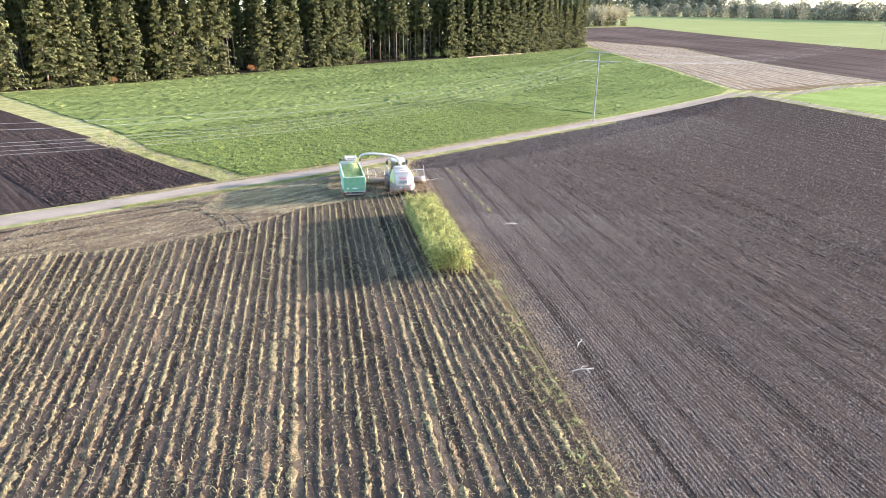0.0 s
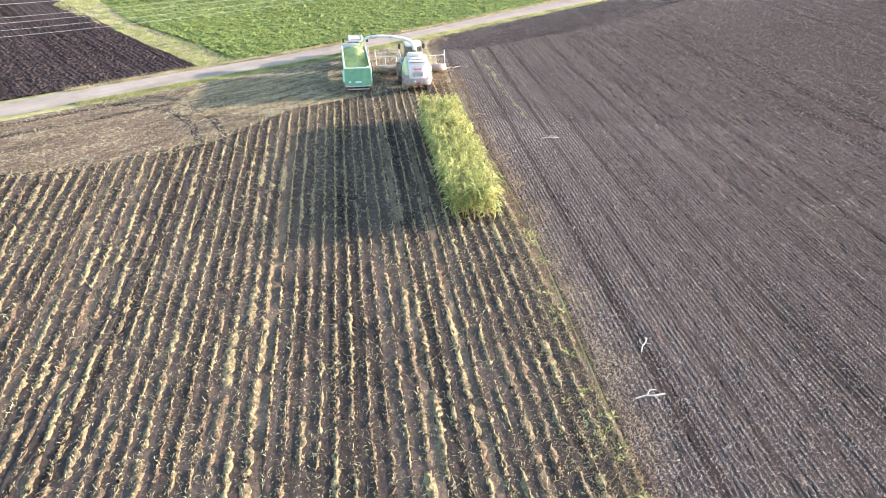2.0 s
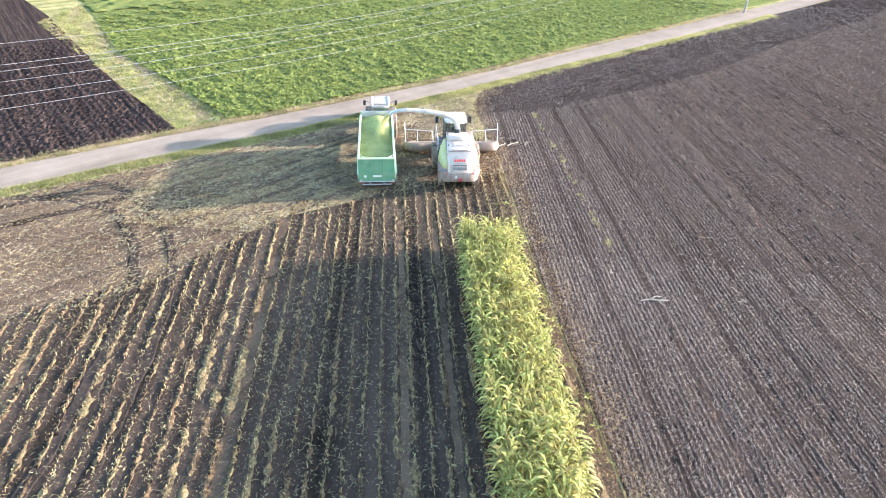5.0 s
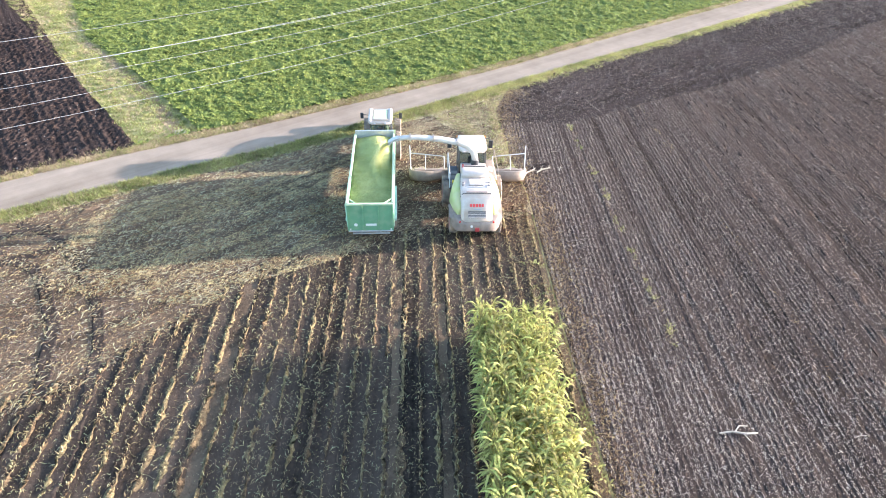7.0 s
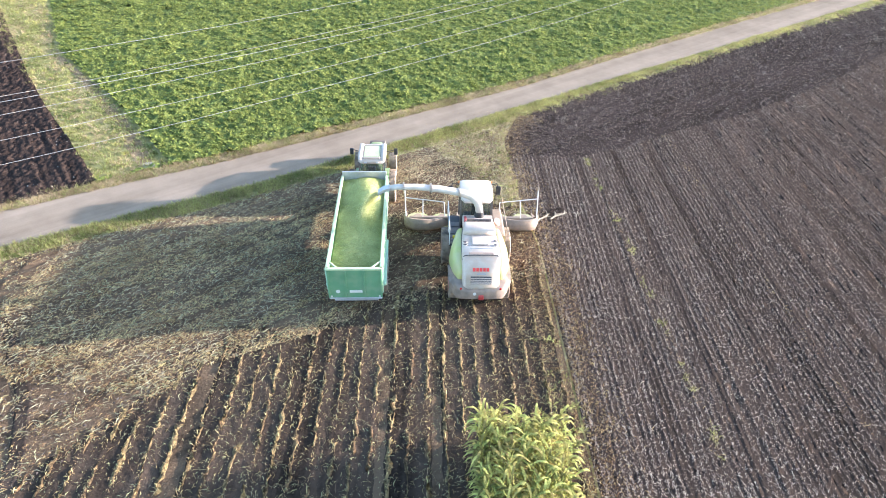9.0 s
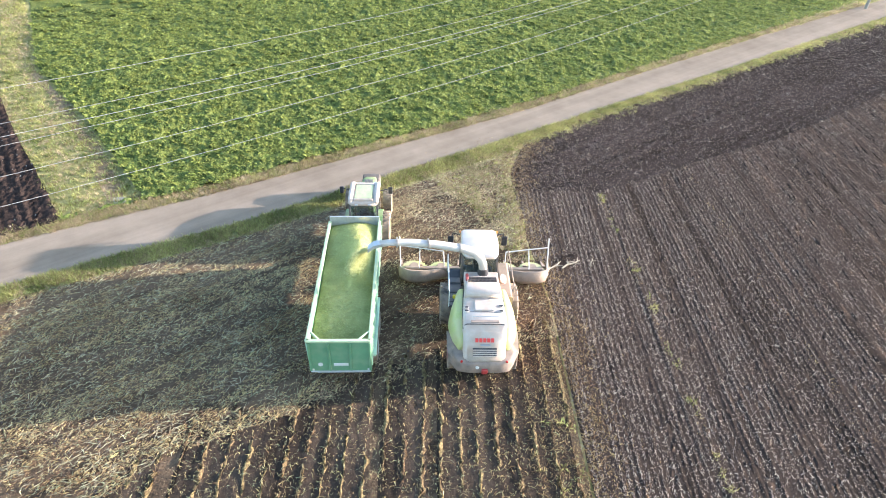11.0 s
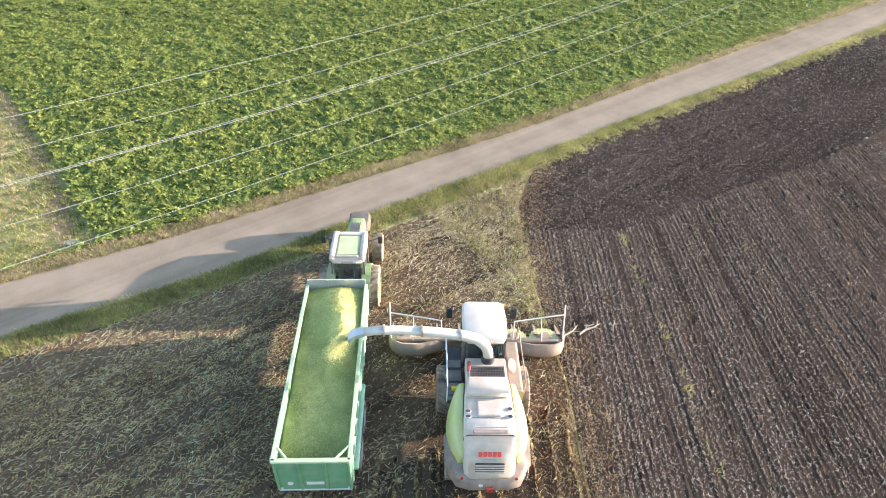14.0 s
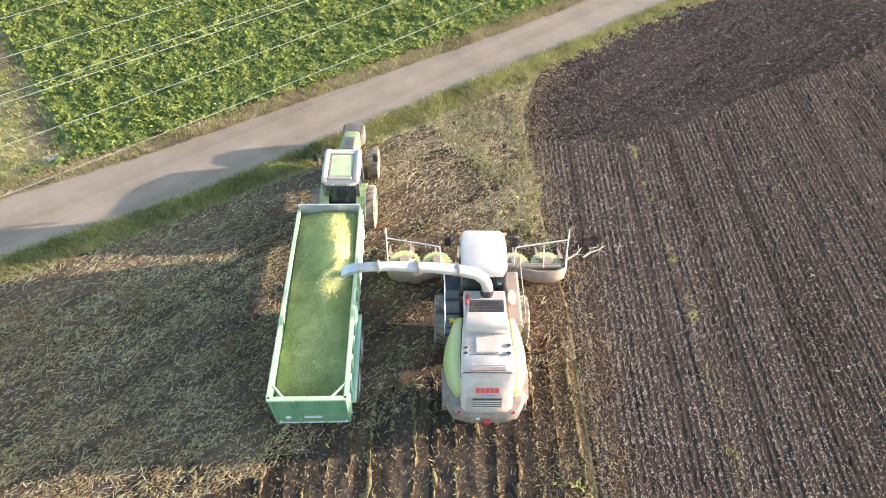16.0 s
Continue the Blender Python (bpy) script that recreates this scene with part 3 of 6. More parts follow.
def wheel_track(line, width, z):
    """A flattened rut with cleat prints across it."""
    A = np.array(line, dtype=float)
    seg = np.linalg.norm(np.diff(A, axis=0), axis=1)
    s = np.concatenate(([0], np.cumsum(seg)))
    t = np.arange(0, s[-1], 0.16)
    X = np.stack((np.interp(t, s, A[:, 0]), np.interp(t, s, A[:, 1])), -1)
    for _ in range(12):
        X[1:-1] = (X[:-2] + X[1:-1] + X[2:]) / 3
    D = np.gradient(X, axis=0)
    D /= np.linalg.norm(D, axis=1)[:, None]
    N = np.stack((-D[:, 1], D[:, 0]), -1)
    prof = ((-0.62, -0.04), (-0.5, 0.01), (-0.36, -0.004), (0, 0.0), (0.36, -0.004), (0.5, 0.01), (0.62, -0.04))
    V = []
    for k in range(len(X)):
        lug = 0.014 if k % 2 else 0.0
        wob = 0.05 * math.sin(k * 0.31) + rng.normal(0, 0.015)
        for o, h in prof:
            q = X[k] + N[k] * (o * width + wob)
            V.append((q[0], q[1], z + h + (lug if abs(o) < 0.4 else 0) + rng.normal(0, 0.006)))
    m = len(prof)
    F = []
    for k in range(len(X) - 1):
        for j in range(m - 1):
            a0 = k * m + j
            F += [(a0, a0 + m, a0 + 1), (a0 + 1, a0 + m, a0 + m + 1)]
    tagged(new("wheel_track", soup("wheel_track", V, F, M_rut)), "dark cleated wheel track pressed into the stubble soil", "wheel track", kind="structure")


wheel_track([(-34, 64.2), (-29.9, 64.7), (-25.9, 63.4), (-22.5, 59.8), (-20.2, 55.3), (-18.9, 50), (-18.0, 45), (-17.3, 39), (-16.7, 32), (-16.0, 24), (-15.2, 16)], 0.55, 0.062)
wheel_track([(-30, 67.3), (-27, 66.6), (-23.9, 64.1), (-20.7, 60.8), (-18.9, 57.5), (-17.6, 54), (-16.6, 50), (-15.8, 45), (-15.1, 39)], 0.5, 0.062)
wheel_track([(-48, 47.5), (-40, 54.0), (-32, 60.6), (-26, 65.6)], 0.6, 0.045)
wheel_track([(-50, 49.5), (-41, 57.0), (-33, 63.6), (-28, 67.6)], 0.5, 0.045)

# a loose band of leaves where the stubble meets the tilled soil
M_edge = mat("edge_leaf", (0.22, 0.125, 0.05), 0.85, var=0.35, scale=0.5, rgb2=(0.46, 0.32, 0.15), island=0.5, bump=0, trans=0.25)
n = 40000
y = rng.uniform(10, 94, n)
x = np.interp(y, [-5, 17, 44, 60, 76, 84, 89, 95], [12, 9.3, 6.3, 3.2, 0.6, -1.6, -2.4, -1.3]) + np.abs(rng.normal(0, 1.15, n)) * rng.choice([-1.7, -0.9, 0.7, 0.8], n) + 0.25 * np.sin(y * 1.3)
p7 = np.stack((x, y, np.full(n, 0.06)), -1)
tagged(new("edge_litter", scatter("edge_litter", CRUMPLED, p7, M_edge, rng, (0.4, 0.95), 0.35)), "brown and pale maize leaves along the field's edge", "litter", kind="stuff")

# ---- standing maize ----
M_maize = mat("maize_leaf", (0.13, 0.175, 0.035), 0.7, var=0.4, scale=1.2, rgb2=(0.52, 0.45, 0.14), island=0.5, bump=0, trans=0.32)


def maize_shape(seed):
    r = np.random.default_rng(seed)
    v, f = [], []
    h = 2.2 + 0.3 * r.random()
    for k in range(3):
        v.append((0.018 * math.cos(2.1 * k), 0.018 * math.sin(2.1 * k), 0))
    v.append((0.03, 0.02, h))
    f += [(0, 1, 3), (1, 2, 3), (2, 0, 3)]
    for j in range(12):
        z0 = 0.35 + (h - 0.5) * j / 12
        a = (0 if j % 2 else math.pi) + r.normal(0, 0.5)
        L = 0.75 * (1 - 0.35 * abs(j / 12 - 0.45)) * r.uniform(0.8, 1.15)
        w = 0.045
        up = r.uniform(0.25, 0.5)
        c, s = math.cos(a), math.sin(a)
        b = len(v)
        for t, ww, zz in ((0, 0.4, 0), (0.35, 1, up * 0.75), (0.7, 0.85, up * 0.7), (1, 0.0, up * 0.1)):
            for sg in ((-1, 1) if ww else (0,)):
                x, y = L * t, sg * ww * w
                v.append((x * c - y * s, x * s + y * c, z0 + zz * L * 1.3))
        f += [(b, b + 2, b + 3), (b, b + 3, b + 1), (b + 2, b + 4, b + 5), (b + 2, b + 5, b + 3), (b + 4, b + 6, b + 5)]
    for j in range(4):
        a = r.uniform(0, 6.3)
        b = len(v)
        v += [(0.02, 0, h - 0.15), (0.04, 0.02, h - 0.15), (0.02 + 0.14 * math.cos(a), 0.14 * math.sin(a), h + 0.22)]
        f.append((b, b + 1, b + 2))
    return np.array(v), np.array(f)


MAIZE = [maize_shape(k) for k in range(7)]
pts = []
for i in range(5):
    n = int((62.5 - 43.5) / 0.15)
    y = 43.5 + 19.0 * (np.arange(n) + rng.uniform(-0.3, 0.3, n)) / n
    pts.append(np.stack((edge_x(y) - 1.2 - 0.7 * i + rng.normal(0, 0.05, n), y, np.full(n, 0.04)), -1))
pts = np.concatenate(pts)
tagged(new("maize_strip", scatter("maize_strip", MAIZE, pts, M_maize, rng, (0.88, 1.1), 0.06)), "strip of ripe standing maize, green and straw yellow", "maize", kind="stuff")

def inside(poly, x, y):
    c = np.zeros(len(x), dtype=bool)
    for (xa, ya), (xb, yb) in zip(poly, poly[1:] + poly[:1]):
        hit = ((ya > y) != (yb > y)) & (x < (xb - xa) * (y - ya) / ((yb - ya) or 1e-9) + xa)
        c ^= hit
    return c


# ---- straw flecks and clods on the tilled soil ----
M_fleck = mat("straw_fleck", (0.245, 0.19, 0.143), 0.9, var=0.4, rgb2=(0.46, 0.372, 0.29), island=0.5, bump=0)
M_clod = mat("soil_clod", (0.07, 0.055, 0.045), 0.95, var=0.3, rgb2=(0.12, 0.095, 0.08), island=0.4, bump=0)


def in_dark(x, y):
    road_y = np.interp(x, [p[0] for p in ROAD], [p[1] for p in ROAD]) - 3.8
    left = np.interp(y, [-5, 17, 44, 60, 76, 84, 89, 95], [12, 9.3, 6.3, 3.2, 0.6, -1.6, -2.4, -1.3])
    return (y < road_y) & (x > left) & (x < 75)


def over_dark(n, reach):
    """Places on the tilled field, thinning out away from the stubble."""
    y = rng.uniform(-6, 150, n)
    x = np.interp(y, [-5, 17, 44, 60, 76, 84, 89, 95, 150], [12, 9.3, 6.3, 3.2, 0.6, -1.6, -2.4, -1.3, 50]) + rng.exponential(reach, n)
    k = in_dark(x, y)
    return np.stack((x[k], y[k], np.full(k.sum(), 0.06)), -1)


HEADLAND = [(-1.3, 95.0), (7.5, 108), (20, 119.5), (45, 138), (97, 191), (103, 190), (60, 140), (40, 121), (27, 106.5), (17.8, 98.2), (11, 93.3), (7, 90), (3.6, 87.6), (-2.4, 86.6)]
cn, sn_ = math.cos(radians(PLOUGH)), math.sin(radians(PLOUGH))


def tilled(yaw, n0, n1, u0, u1, dn, du, amp, rough, soil, ok, label, pitch=0.27, passes=0.017, reach=None):
    """Tilled soil as real relief between two lines across and two along its ridges."""
    c_, s_ = math.cos(radians(yaw)), math.sin(radians(yaw))
    na, ua = np.arange(n0, n1 + dn * 0.5, dn), np.arange(u0, u1 + du * 0.5, du)
    NN, UU = np.meshgrid(na, ua)
    fade = np.ones_like(NN) if reach is None else np.clip((reach - NN) / 14.0, 0, 1)
    row_ = np.floor(NN / pitch + 0.5)
    crest = 0.5 + 0.5 * np.cos(2 * math.pi * (NN + 0.05 * pitch * np.sin(UU * 0.8 + NN * 2)) / pitch)
    tall = 0.6 + 0.4 * np.sin(row_ * 2.4) * np.sin(UU * 0.21 + row_ * 1.7)
    # every pass of the tool leaves a furrow and a ridge beside it
    edge_ = (NN + 0.3 * np.sin(NN * 0.37)) % 2.97
    furrow = passes * (np.exp(-((edge_ - 0.4) / 0.14) ** 2) - 0.7 * np.exp(-((edge_ - 0.75) / 0.12) ** 2)) * (0.6 + 0.4 * np.sin(UU * 0.13 + np.floor(NN / 2.97) * 2.1))
    ZZ = 0.055 + fade * (amp * crest * tall - furrow + rng.random(NN.shape) ** 2.0 * rough)
    NN = NN + rng.normal(0, dn * 0.25, NN.shape)
    UU = UU + rng.normal(0, du * 0.3, UU.shape)
    XX, YY = NN * c_ - UU * s_, NN * s_ + UU * c_
    ri = np.arange(NN.size).reshape(NN.shape)
    rq = np.stack((ri[:-1, :-1], ri[:-1, 1:], ri[1:, 1:], ri[1:, :-1]), -1).reshape(-1, 4)
    rq = rq[ok(XX.ravel()[rq].mean(1), YY.ravel()[rq].mean(1))]
    tagged(new("field_ridges", soup("field_ridges", np.stack((XX, YY, ZZ), -1).reshape(-1, 3), np.concatenate((rq[:, [0, 1, 2]], rq[:, [0, 2, 3]])), soil)),
           label, "field", kind="structure")


def main_till(x, y):
    return in_dark(x - 0.15, y) & ~inside(HEADLAND, x, y)


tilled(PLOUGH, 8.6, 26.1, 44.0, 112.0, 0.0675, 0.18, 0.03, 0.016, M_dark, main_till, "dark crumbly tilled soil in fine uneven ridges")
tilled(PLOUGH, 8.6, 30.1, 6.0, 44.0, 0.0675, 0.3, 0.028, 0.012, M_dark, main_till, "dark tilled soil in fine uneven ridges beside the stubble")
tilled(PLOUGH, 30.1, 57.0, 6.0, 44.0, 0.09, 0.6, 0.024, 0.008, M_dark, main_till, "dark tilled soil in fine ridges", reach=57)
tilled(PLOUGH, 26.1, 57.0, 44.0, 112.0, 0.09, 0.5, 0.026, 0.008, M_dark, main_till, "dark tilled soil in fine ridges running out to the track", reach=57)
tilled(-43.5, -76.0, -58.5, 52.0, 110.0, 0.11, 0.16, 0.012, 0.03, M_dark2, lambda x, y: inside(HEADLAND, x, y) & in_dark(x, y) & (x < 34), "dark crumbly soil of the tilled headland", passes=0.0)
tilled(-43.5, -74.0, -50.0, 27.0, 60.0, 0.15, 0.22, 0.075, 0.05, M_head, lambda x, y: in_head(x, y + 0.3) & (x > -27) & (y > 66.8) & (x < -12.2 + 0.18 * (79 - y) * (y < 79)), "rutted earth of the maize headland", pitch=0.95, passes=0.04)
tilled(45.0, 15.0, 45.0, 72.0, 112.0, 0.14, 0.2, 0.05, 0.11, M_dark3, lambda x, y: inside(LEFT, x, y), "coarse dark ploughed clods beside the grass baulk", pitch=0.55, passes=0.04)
p3 = np.concatenate((over_dark(370000, 26), over_dark(250000, 16)))
more_ = over_dark(420000, 20)
p3 = np.concatenate((p3, more_[(more_[:, 1] < 62)]))
# larger bits all over the field
N9 = 330000
y9 = rng.uniform(15, 195, N9)
x9 = rng.uniform(-2, 125, N9)
k9 = (y9 < np.interp(x9, [p[0] for p in ROAD], [p[1] for p in ROAD]) - 4.5) & (x9 > np.interp(y9, [-5, 17, 44, 60, 76, 84, 89, 95, 150], [12, 9.3, 6.3, 3.2, 0.6, -1.6, -2.4, -1.3, 50])) & (x9 < 117 - 0.16 * (y9 - 150)) & (rng.random(N9) < np.maximum(np.clip((x9 - 14) / 34, 0, 1), np.clip((y9 - 88) / 40, 0, 1))) & (rng.random(N9) < 0.4 + 0.4 * np.sin((x9 * 0.991 + y9 * 0.132) * 2.116) * (0.65 + 0.35 * np.sin((x9 * 0.991 + y9 * 0.132) * 0.7 + 1)))
p9 = np.stack((x9, y9, 0.06 + rise(x9, y9)), -1)[k9]
p3 = p3[~inside(HEADLAND, p3[:, 0], p3[:, 1]) | (rng.random(len(p3)) < 0.42)]
# bits lie in lines along the ridges
out_ = inside(HEADLAND, p3[:, 0], p3[:, 1])
nn_, uu_ = p3[:, 0] * cn + p3[:, 1] * sn_, -p3[:, 0] * sn_ + p3[:, 1] * cn
snap = np.where(rng.random(len(nn_)) < 0.8, np.round(nn_ / 0.27) * 0.27 + rng.normal(0, 0.05, len(nn_)), nn_)
nn_ = np.where(out_, nn_, snap)
p3[:, 0], p3[:, 1] = nn_ * cn - uu_ * sn_, nn_ * sn_ + uu_ * cn
deep_ = (np.sin(nn_ * 2.2 + 0.8) > 0.9) & ~out_
keep_ = ~deep_ | (rng.random(len(nn_)) < 0.3)
p3[:, 2] = np.where(out_, 0.095, 0.088) + rise(p3[:, 0], p3[:, 1])
p3 = p3[keep_]
fx, fy = rng.uniform(-95, -27, 34000), rng.uniform(30, 125, 34000)
fk = inside([(-28.6, 77.4), (-64.3, 110.3), (-95, 140), (-120, 60), (-95, 20), (-36, 71)], fx, fy)
p3 = np.concatenate((p3, np.stack((fx[fk], fy[fk], np.full(fk.sum(), 0.05)), -1)))


def chip_shape(l, w, lift):
    if l < 0.1:
        return np.array([(-l / 2, -w, 0), (l / 2, -w, lift), (0, w * 1.6, lift * 0.7)]), np.array([(0, 1, 2)])
    v = [(-l / 2, -w, 0), (l / 2, -w * 0.6, lift), (l * 0.4, w, lift * 0.8), (-l * 0.4, w * 0.7, 0.005)]
    return np.array(v), np.array([(0, 1, 2), (0, 2, 3)])


CHIPS = [chip_shape(0.15, 0.015, 0.03), chip_shape(0.095, 0.016, 0.03), chip_shape(0.09, 0.014, 0.04), chip_shape(0.07, 0.016, 0.03), chip_shape(0.06, 0.014, 0.03)]
for pick, size in ((p3[:, 1] < 54 + rng.normal(0, 5, len(p3)), (0.2, 0.6)), (None, (0.3, 0.82))):
    near_, p3 = (p3[pick], p3[~pick]) if pick is not None else (p3, p3)
    along_ = np.where(rng.random(len(near_)) < 0.6, rng.normal(radians(PLOUGH + 90), 0.5, len(near_)), rng.uniform(0, 6.28, len(near_)))
    tagged(new("straw_flecks", scatter("straw_flecks", CHIPS, near_, M_fleck, rng, size, 0.35, turn=along_)), "pale straw bits scattered on tilled soil", "straw", kind="stuff")
STEMS = [(np.array([(-0.1, -0.02, 0), (0.1, -0.012, 0.03), (0.02, 0.03, 0.06)]), np.array([(0, 1, 2)])), (np.array([(-0.14, -0.01, 0), (0.14, -0.012, 0.02), (0.0, 0.02, 0.05)]), np.array([(0, 1, 2)]))]
tagged(new("straw_flecks", scatter("straw_flecks", STEMS, p9, M_fleck, rng, (0.4, 1.0), 0.3)), "pale broken straw stems lying over the tilled soil", "straw", kind="stuff")
octa = np.array([(1, 0, 0), (-0.9, 0.2, 0), (0.1, 1, 0), (0, -0.8, 0.1), (0, 0.1, 0.8)]) * 0.06
otri = np.array([(0, 2, 4), (2, 1, 4), (1, 3, 4)])
p4 = over_dark(14000, 18)
lx, ly = rng.uniform(-95, -27, 16000), rng.uniform(30, 125, 16000)
lk = inside([(-28.6, 77.4), (-64.3, 110.3), (-95, 140), (-120, 60), (-95, 20), (-36, 71)], lx, ly)
p4 = np.concatenate((p4, np.stack((lx[lk], ly[lk], np.zeros(lk.sum())), -1)))
hx = litter(26000, -42, 3, 44, 96, in_head)
p4 = np.concatenate((p4, hx))
p4[:, 2] = 0.035
tagged(new("soil_clods", scatter("soil_clods", [(octa, otri), (octa * (1.3, 0.8, 0.9), otri)], p4, M_clod, rng, (0.4, 1.3))), "small dark clods on the tilled soil", "soil", kind="stuff")

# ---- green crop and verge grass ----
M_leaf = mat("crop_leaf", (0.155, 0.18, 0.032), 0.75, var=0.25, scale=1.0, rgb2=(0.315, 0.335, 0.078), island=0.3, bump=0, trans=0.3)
M_dry = mat("dry_grass", (0.30, 0.22, 0.11), 0.8, var=0.3, scale=0.5, rgb2=(0.55, 0.42, 0.25), island=0.4, bump=0, trans=0.3)
M_blade = mat("verge_blade", (0.13, 0.17, 0.035), 0.75, var=0.3, scale=0.35, rgb2=(0.50, 0.45, 0.17), island=0.45, bump=0, trans=0.5)


def rosette(n, l, w, up, seed):
    r = np.random.default_rng(seed)
    v, f = [], []
    for k in range(n):
        a = 6.28 * k / n + r.normal(0, 0.3)
        L, c, s = l * r.uniform(0.7, 1.2), math.cos(a), math.sin(a)
        u = up * r.uniform(0.5, 1.2)
        b = len(v)
        for x, y, z in ((0.02, 0, 0.02), (L * 0.55, -w, u), (L * 0.55, w, u * 0.92), (L, 0, u * 0.8)):
            v.append((x * c - y * s, x * s + y * c, z))
        f += [(b, b + 1, b + 2), (b + 1, b + 3, b + 2)]
    return np.array(v), np.array(f)


FINE = [rosette(4, 0.36, 0.065, 0.22, 20 + k) for k in range(5)]


# cover darker than the leaves on it: shade between plants put into its colour
M_canopy = mat("shaded_crop_canopy", (0.056, 0.076, 0.016), 0.85, var=0.4, scale=2.5, fine=14, rgb2=(0.185, 0.21, 0.05), bump=1.0, depth=0.1)
tops = []


def canopy(u0, u1, v0, v1, step, tall, leaves, cover, ends):
    """Closed leaf cover, clump beside clump, in strips along the track."""
    ua, va = np.arange(u0, u1, step), np.arange(v0, v1, step)
    UU, VV = np.meshgrid(ua, va)
    h = rng.random(UU.shape)
    h = 0.72 * h + 0.07 * (np.roll(h, 1, 0) + np.roll(h, -1, 0) + np.roll(h, 1, 1) + np.roll(h, -1, 1))
    g = rng.random(UU.shape)
    for _ in range(6):
        g = 0.2 * (g + np.roll(g, 1, 0) + np.roll(g, -1, 0) + np.roll(g, 1, 1) + np.roll(g, -1, 1))
    # it thins out into the smoother cover farther off
    cover_left = np.minimum(np.clip((u1 - UU) / ends[0], 0, 1), np.clip((v1 - VV) / ends[1], 0, 1))
    h = np.clip((h - 0.2) / 0.6, 0, 1) * (0.45 + 0.55 * cover_left)
    # thinner and lower beside the track and the baulk
    low_ = np.clip((VV - v0) / 3.0, 0.35, 1) if v0 < 70 else 1.0
    ZZ = 0.04 + tall * low_ * h * np.clip(0.7 + (g - 0.5) * 4, 0.35, 1.2)
    UU, VV = UU + rng.normal(0, step * 0.2, UU.shape), VV + rng.normal(0, step * 0.2, UU.shape)
    XX, YY = UU * 0.682 - VV * 0.731, UU * 0.731 + VV * 0.682
    ZZ = ZZ + rise(XX, YY)
    ri = np.arange(UU.size).reshape(UU.shape)
    rq = np.stack((ri[:-1, :-1], ri[:-1, 1:], ri[1:, 1:], ri[1:, :-1]), -1).reshape(-1, 4)
    rq = rq[inside(GREEN, XX.ravel()[rq].mean(1), YY.ravel()[rq].mean(1))]
    patch_ = (cover_left + (g - 0.5) * 3.0).ravel()[rq[:, 0]]
    rq = rq[patch_ + rng.normal(0, 0.12, len(rq)) > 0.35]
    P = np.stack((XX, YY, ZZ), -1).reshape(-1, 3)
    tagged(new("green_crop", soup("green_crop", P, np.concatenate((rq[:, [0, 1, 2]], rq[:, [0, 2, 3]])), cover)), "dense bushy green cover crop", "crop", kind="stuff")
    k = rng.choice(rq[:, 0], leaves)
    tops.append(P[k] - (0, 0, 0.06))


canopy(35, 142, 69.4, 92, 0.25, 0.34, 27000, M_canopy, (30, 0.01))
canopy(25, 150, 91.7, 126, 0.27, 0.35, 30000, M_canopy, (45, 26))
canopy(146, 330, 69.4, 127, 0.6, 0.24, 400, M_green, (1, 0.01))
canopy(25, 416, 124, 252, 0.85, 0.32, 400, M_green, (1, 0.01))
p5 = np.concatenate(tops)
tagged(new("green_crop", scatter("green_crop", FINE, p5, M_leaf, rng, (0.5, 1.05), 0.25)), "bright green leafy cover crop plants", "crop", kind="stuff")


def tuft(n, h, seed):
    r = np.random.default_rng(seed)
    v, f = [], []
    for k in range(n):
        a, d = r.uniform(0, 6.28), r.uniform(0.03, 0.25)
        c, s = math.cos(a), math.sin(a)
        b = len(v)
        hh = h * r.uniform(0.5, 1.2)
        px, py = r.normal(0, 0.08, 2)
        v += [(px - s * 0.02, py + c * 0.02, 0), (px + s * 0.02, py - c * 0.02, 0), (px + d * c, py + d * s, hh)]
        f.append((b, b + 1, b + 2))
    return np.array(v), np.array(f)


TUFTS = [tuft(9, 0.2, k) for k in range(5)]


dry = []


def verge(n):
    seg = rng.integers(3, 11, n)
    t = rng.random(n)
    A = np.array(ROAD)
    p = A[seg] * (1 - t[:, None]) + A[seg + 1] * t[:, None]
    d = A[seg + 1] - A[seg]
    d = d / np.linalg.norm(d, axis=1)[:, None]
    near = rng.random(n) < 0.55
    side = np.where(near, -near_edge(p[:, 0]) + 0.1 - np.abs(rng.normal(0.5, 0.5, n)), 1.6 + np.abs(rng.normal(0.4, 0.6, n)))
    dry.append(np.where(near, rng.random(n) < 0.38, rng.random(n) < 0.86))
    return np.stack((p[:, 0] - d[:, 1] * side, p[:, 1] + d[:, 0] * side, np.full(n, 0.0)), -1)


baulk = [(-28.4, 77.8), (-37.6, 86.4), (-64, 110.6), (-65, 122.5), (-46, 99.3), (-34, 89.2), (-25.2, 81), (-26.2, 79)]
bx, by = rng.uniform(-66, -25, 34000), rng.uniform(77, 123, 34000)
bk = inside(baulk, bx, by)
p6 = np.concatenate((verge(31000), np.stack((bx[bk], by[bk], np.zeros(bk.sum())), -1)))
strip_ = np.sin((bx[bk] * 0.731 + by[bk] * 0.682) * 1.9 + 1.1 * np.sin(bx[bk] * 0.5)) + 0.8 * np.sin(bx[bk] * 1.7 + by[bk] * 0.6)
dry = np.concatenate((dry[0], rng.random(bk.sum()) < 0.45 + 0.25 * strip_))
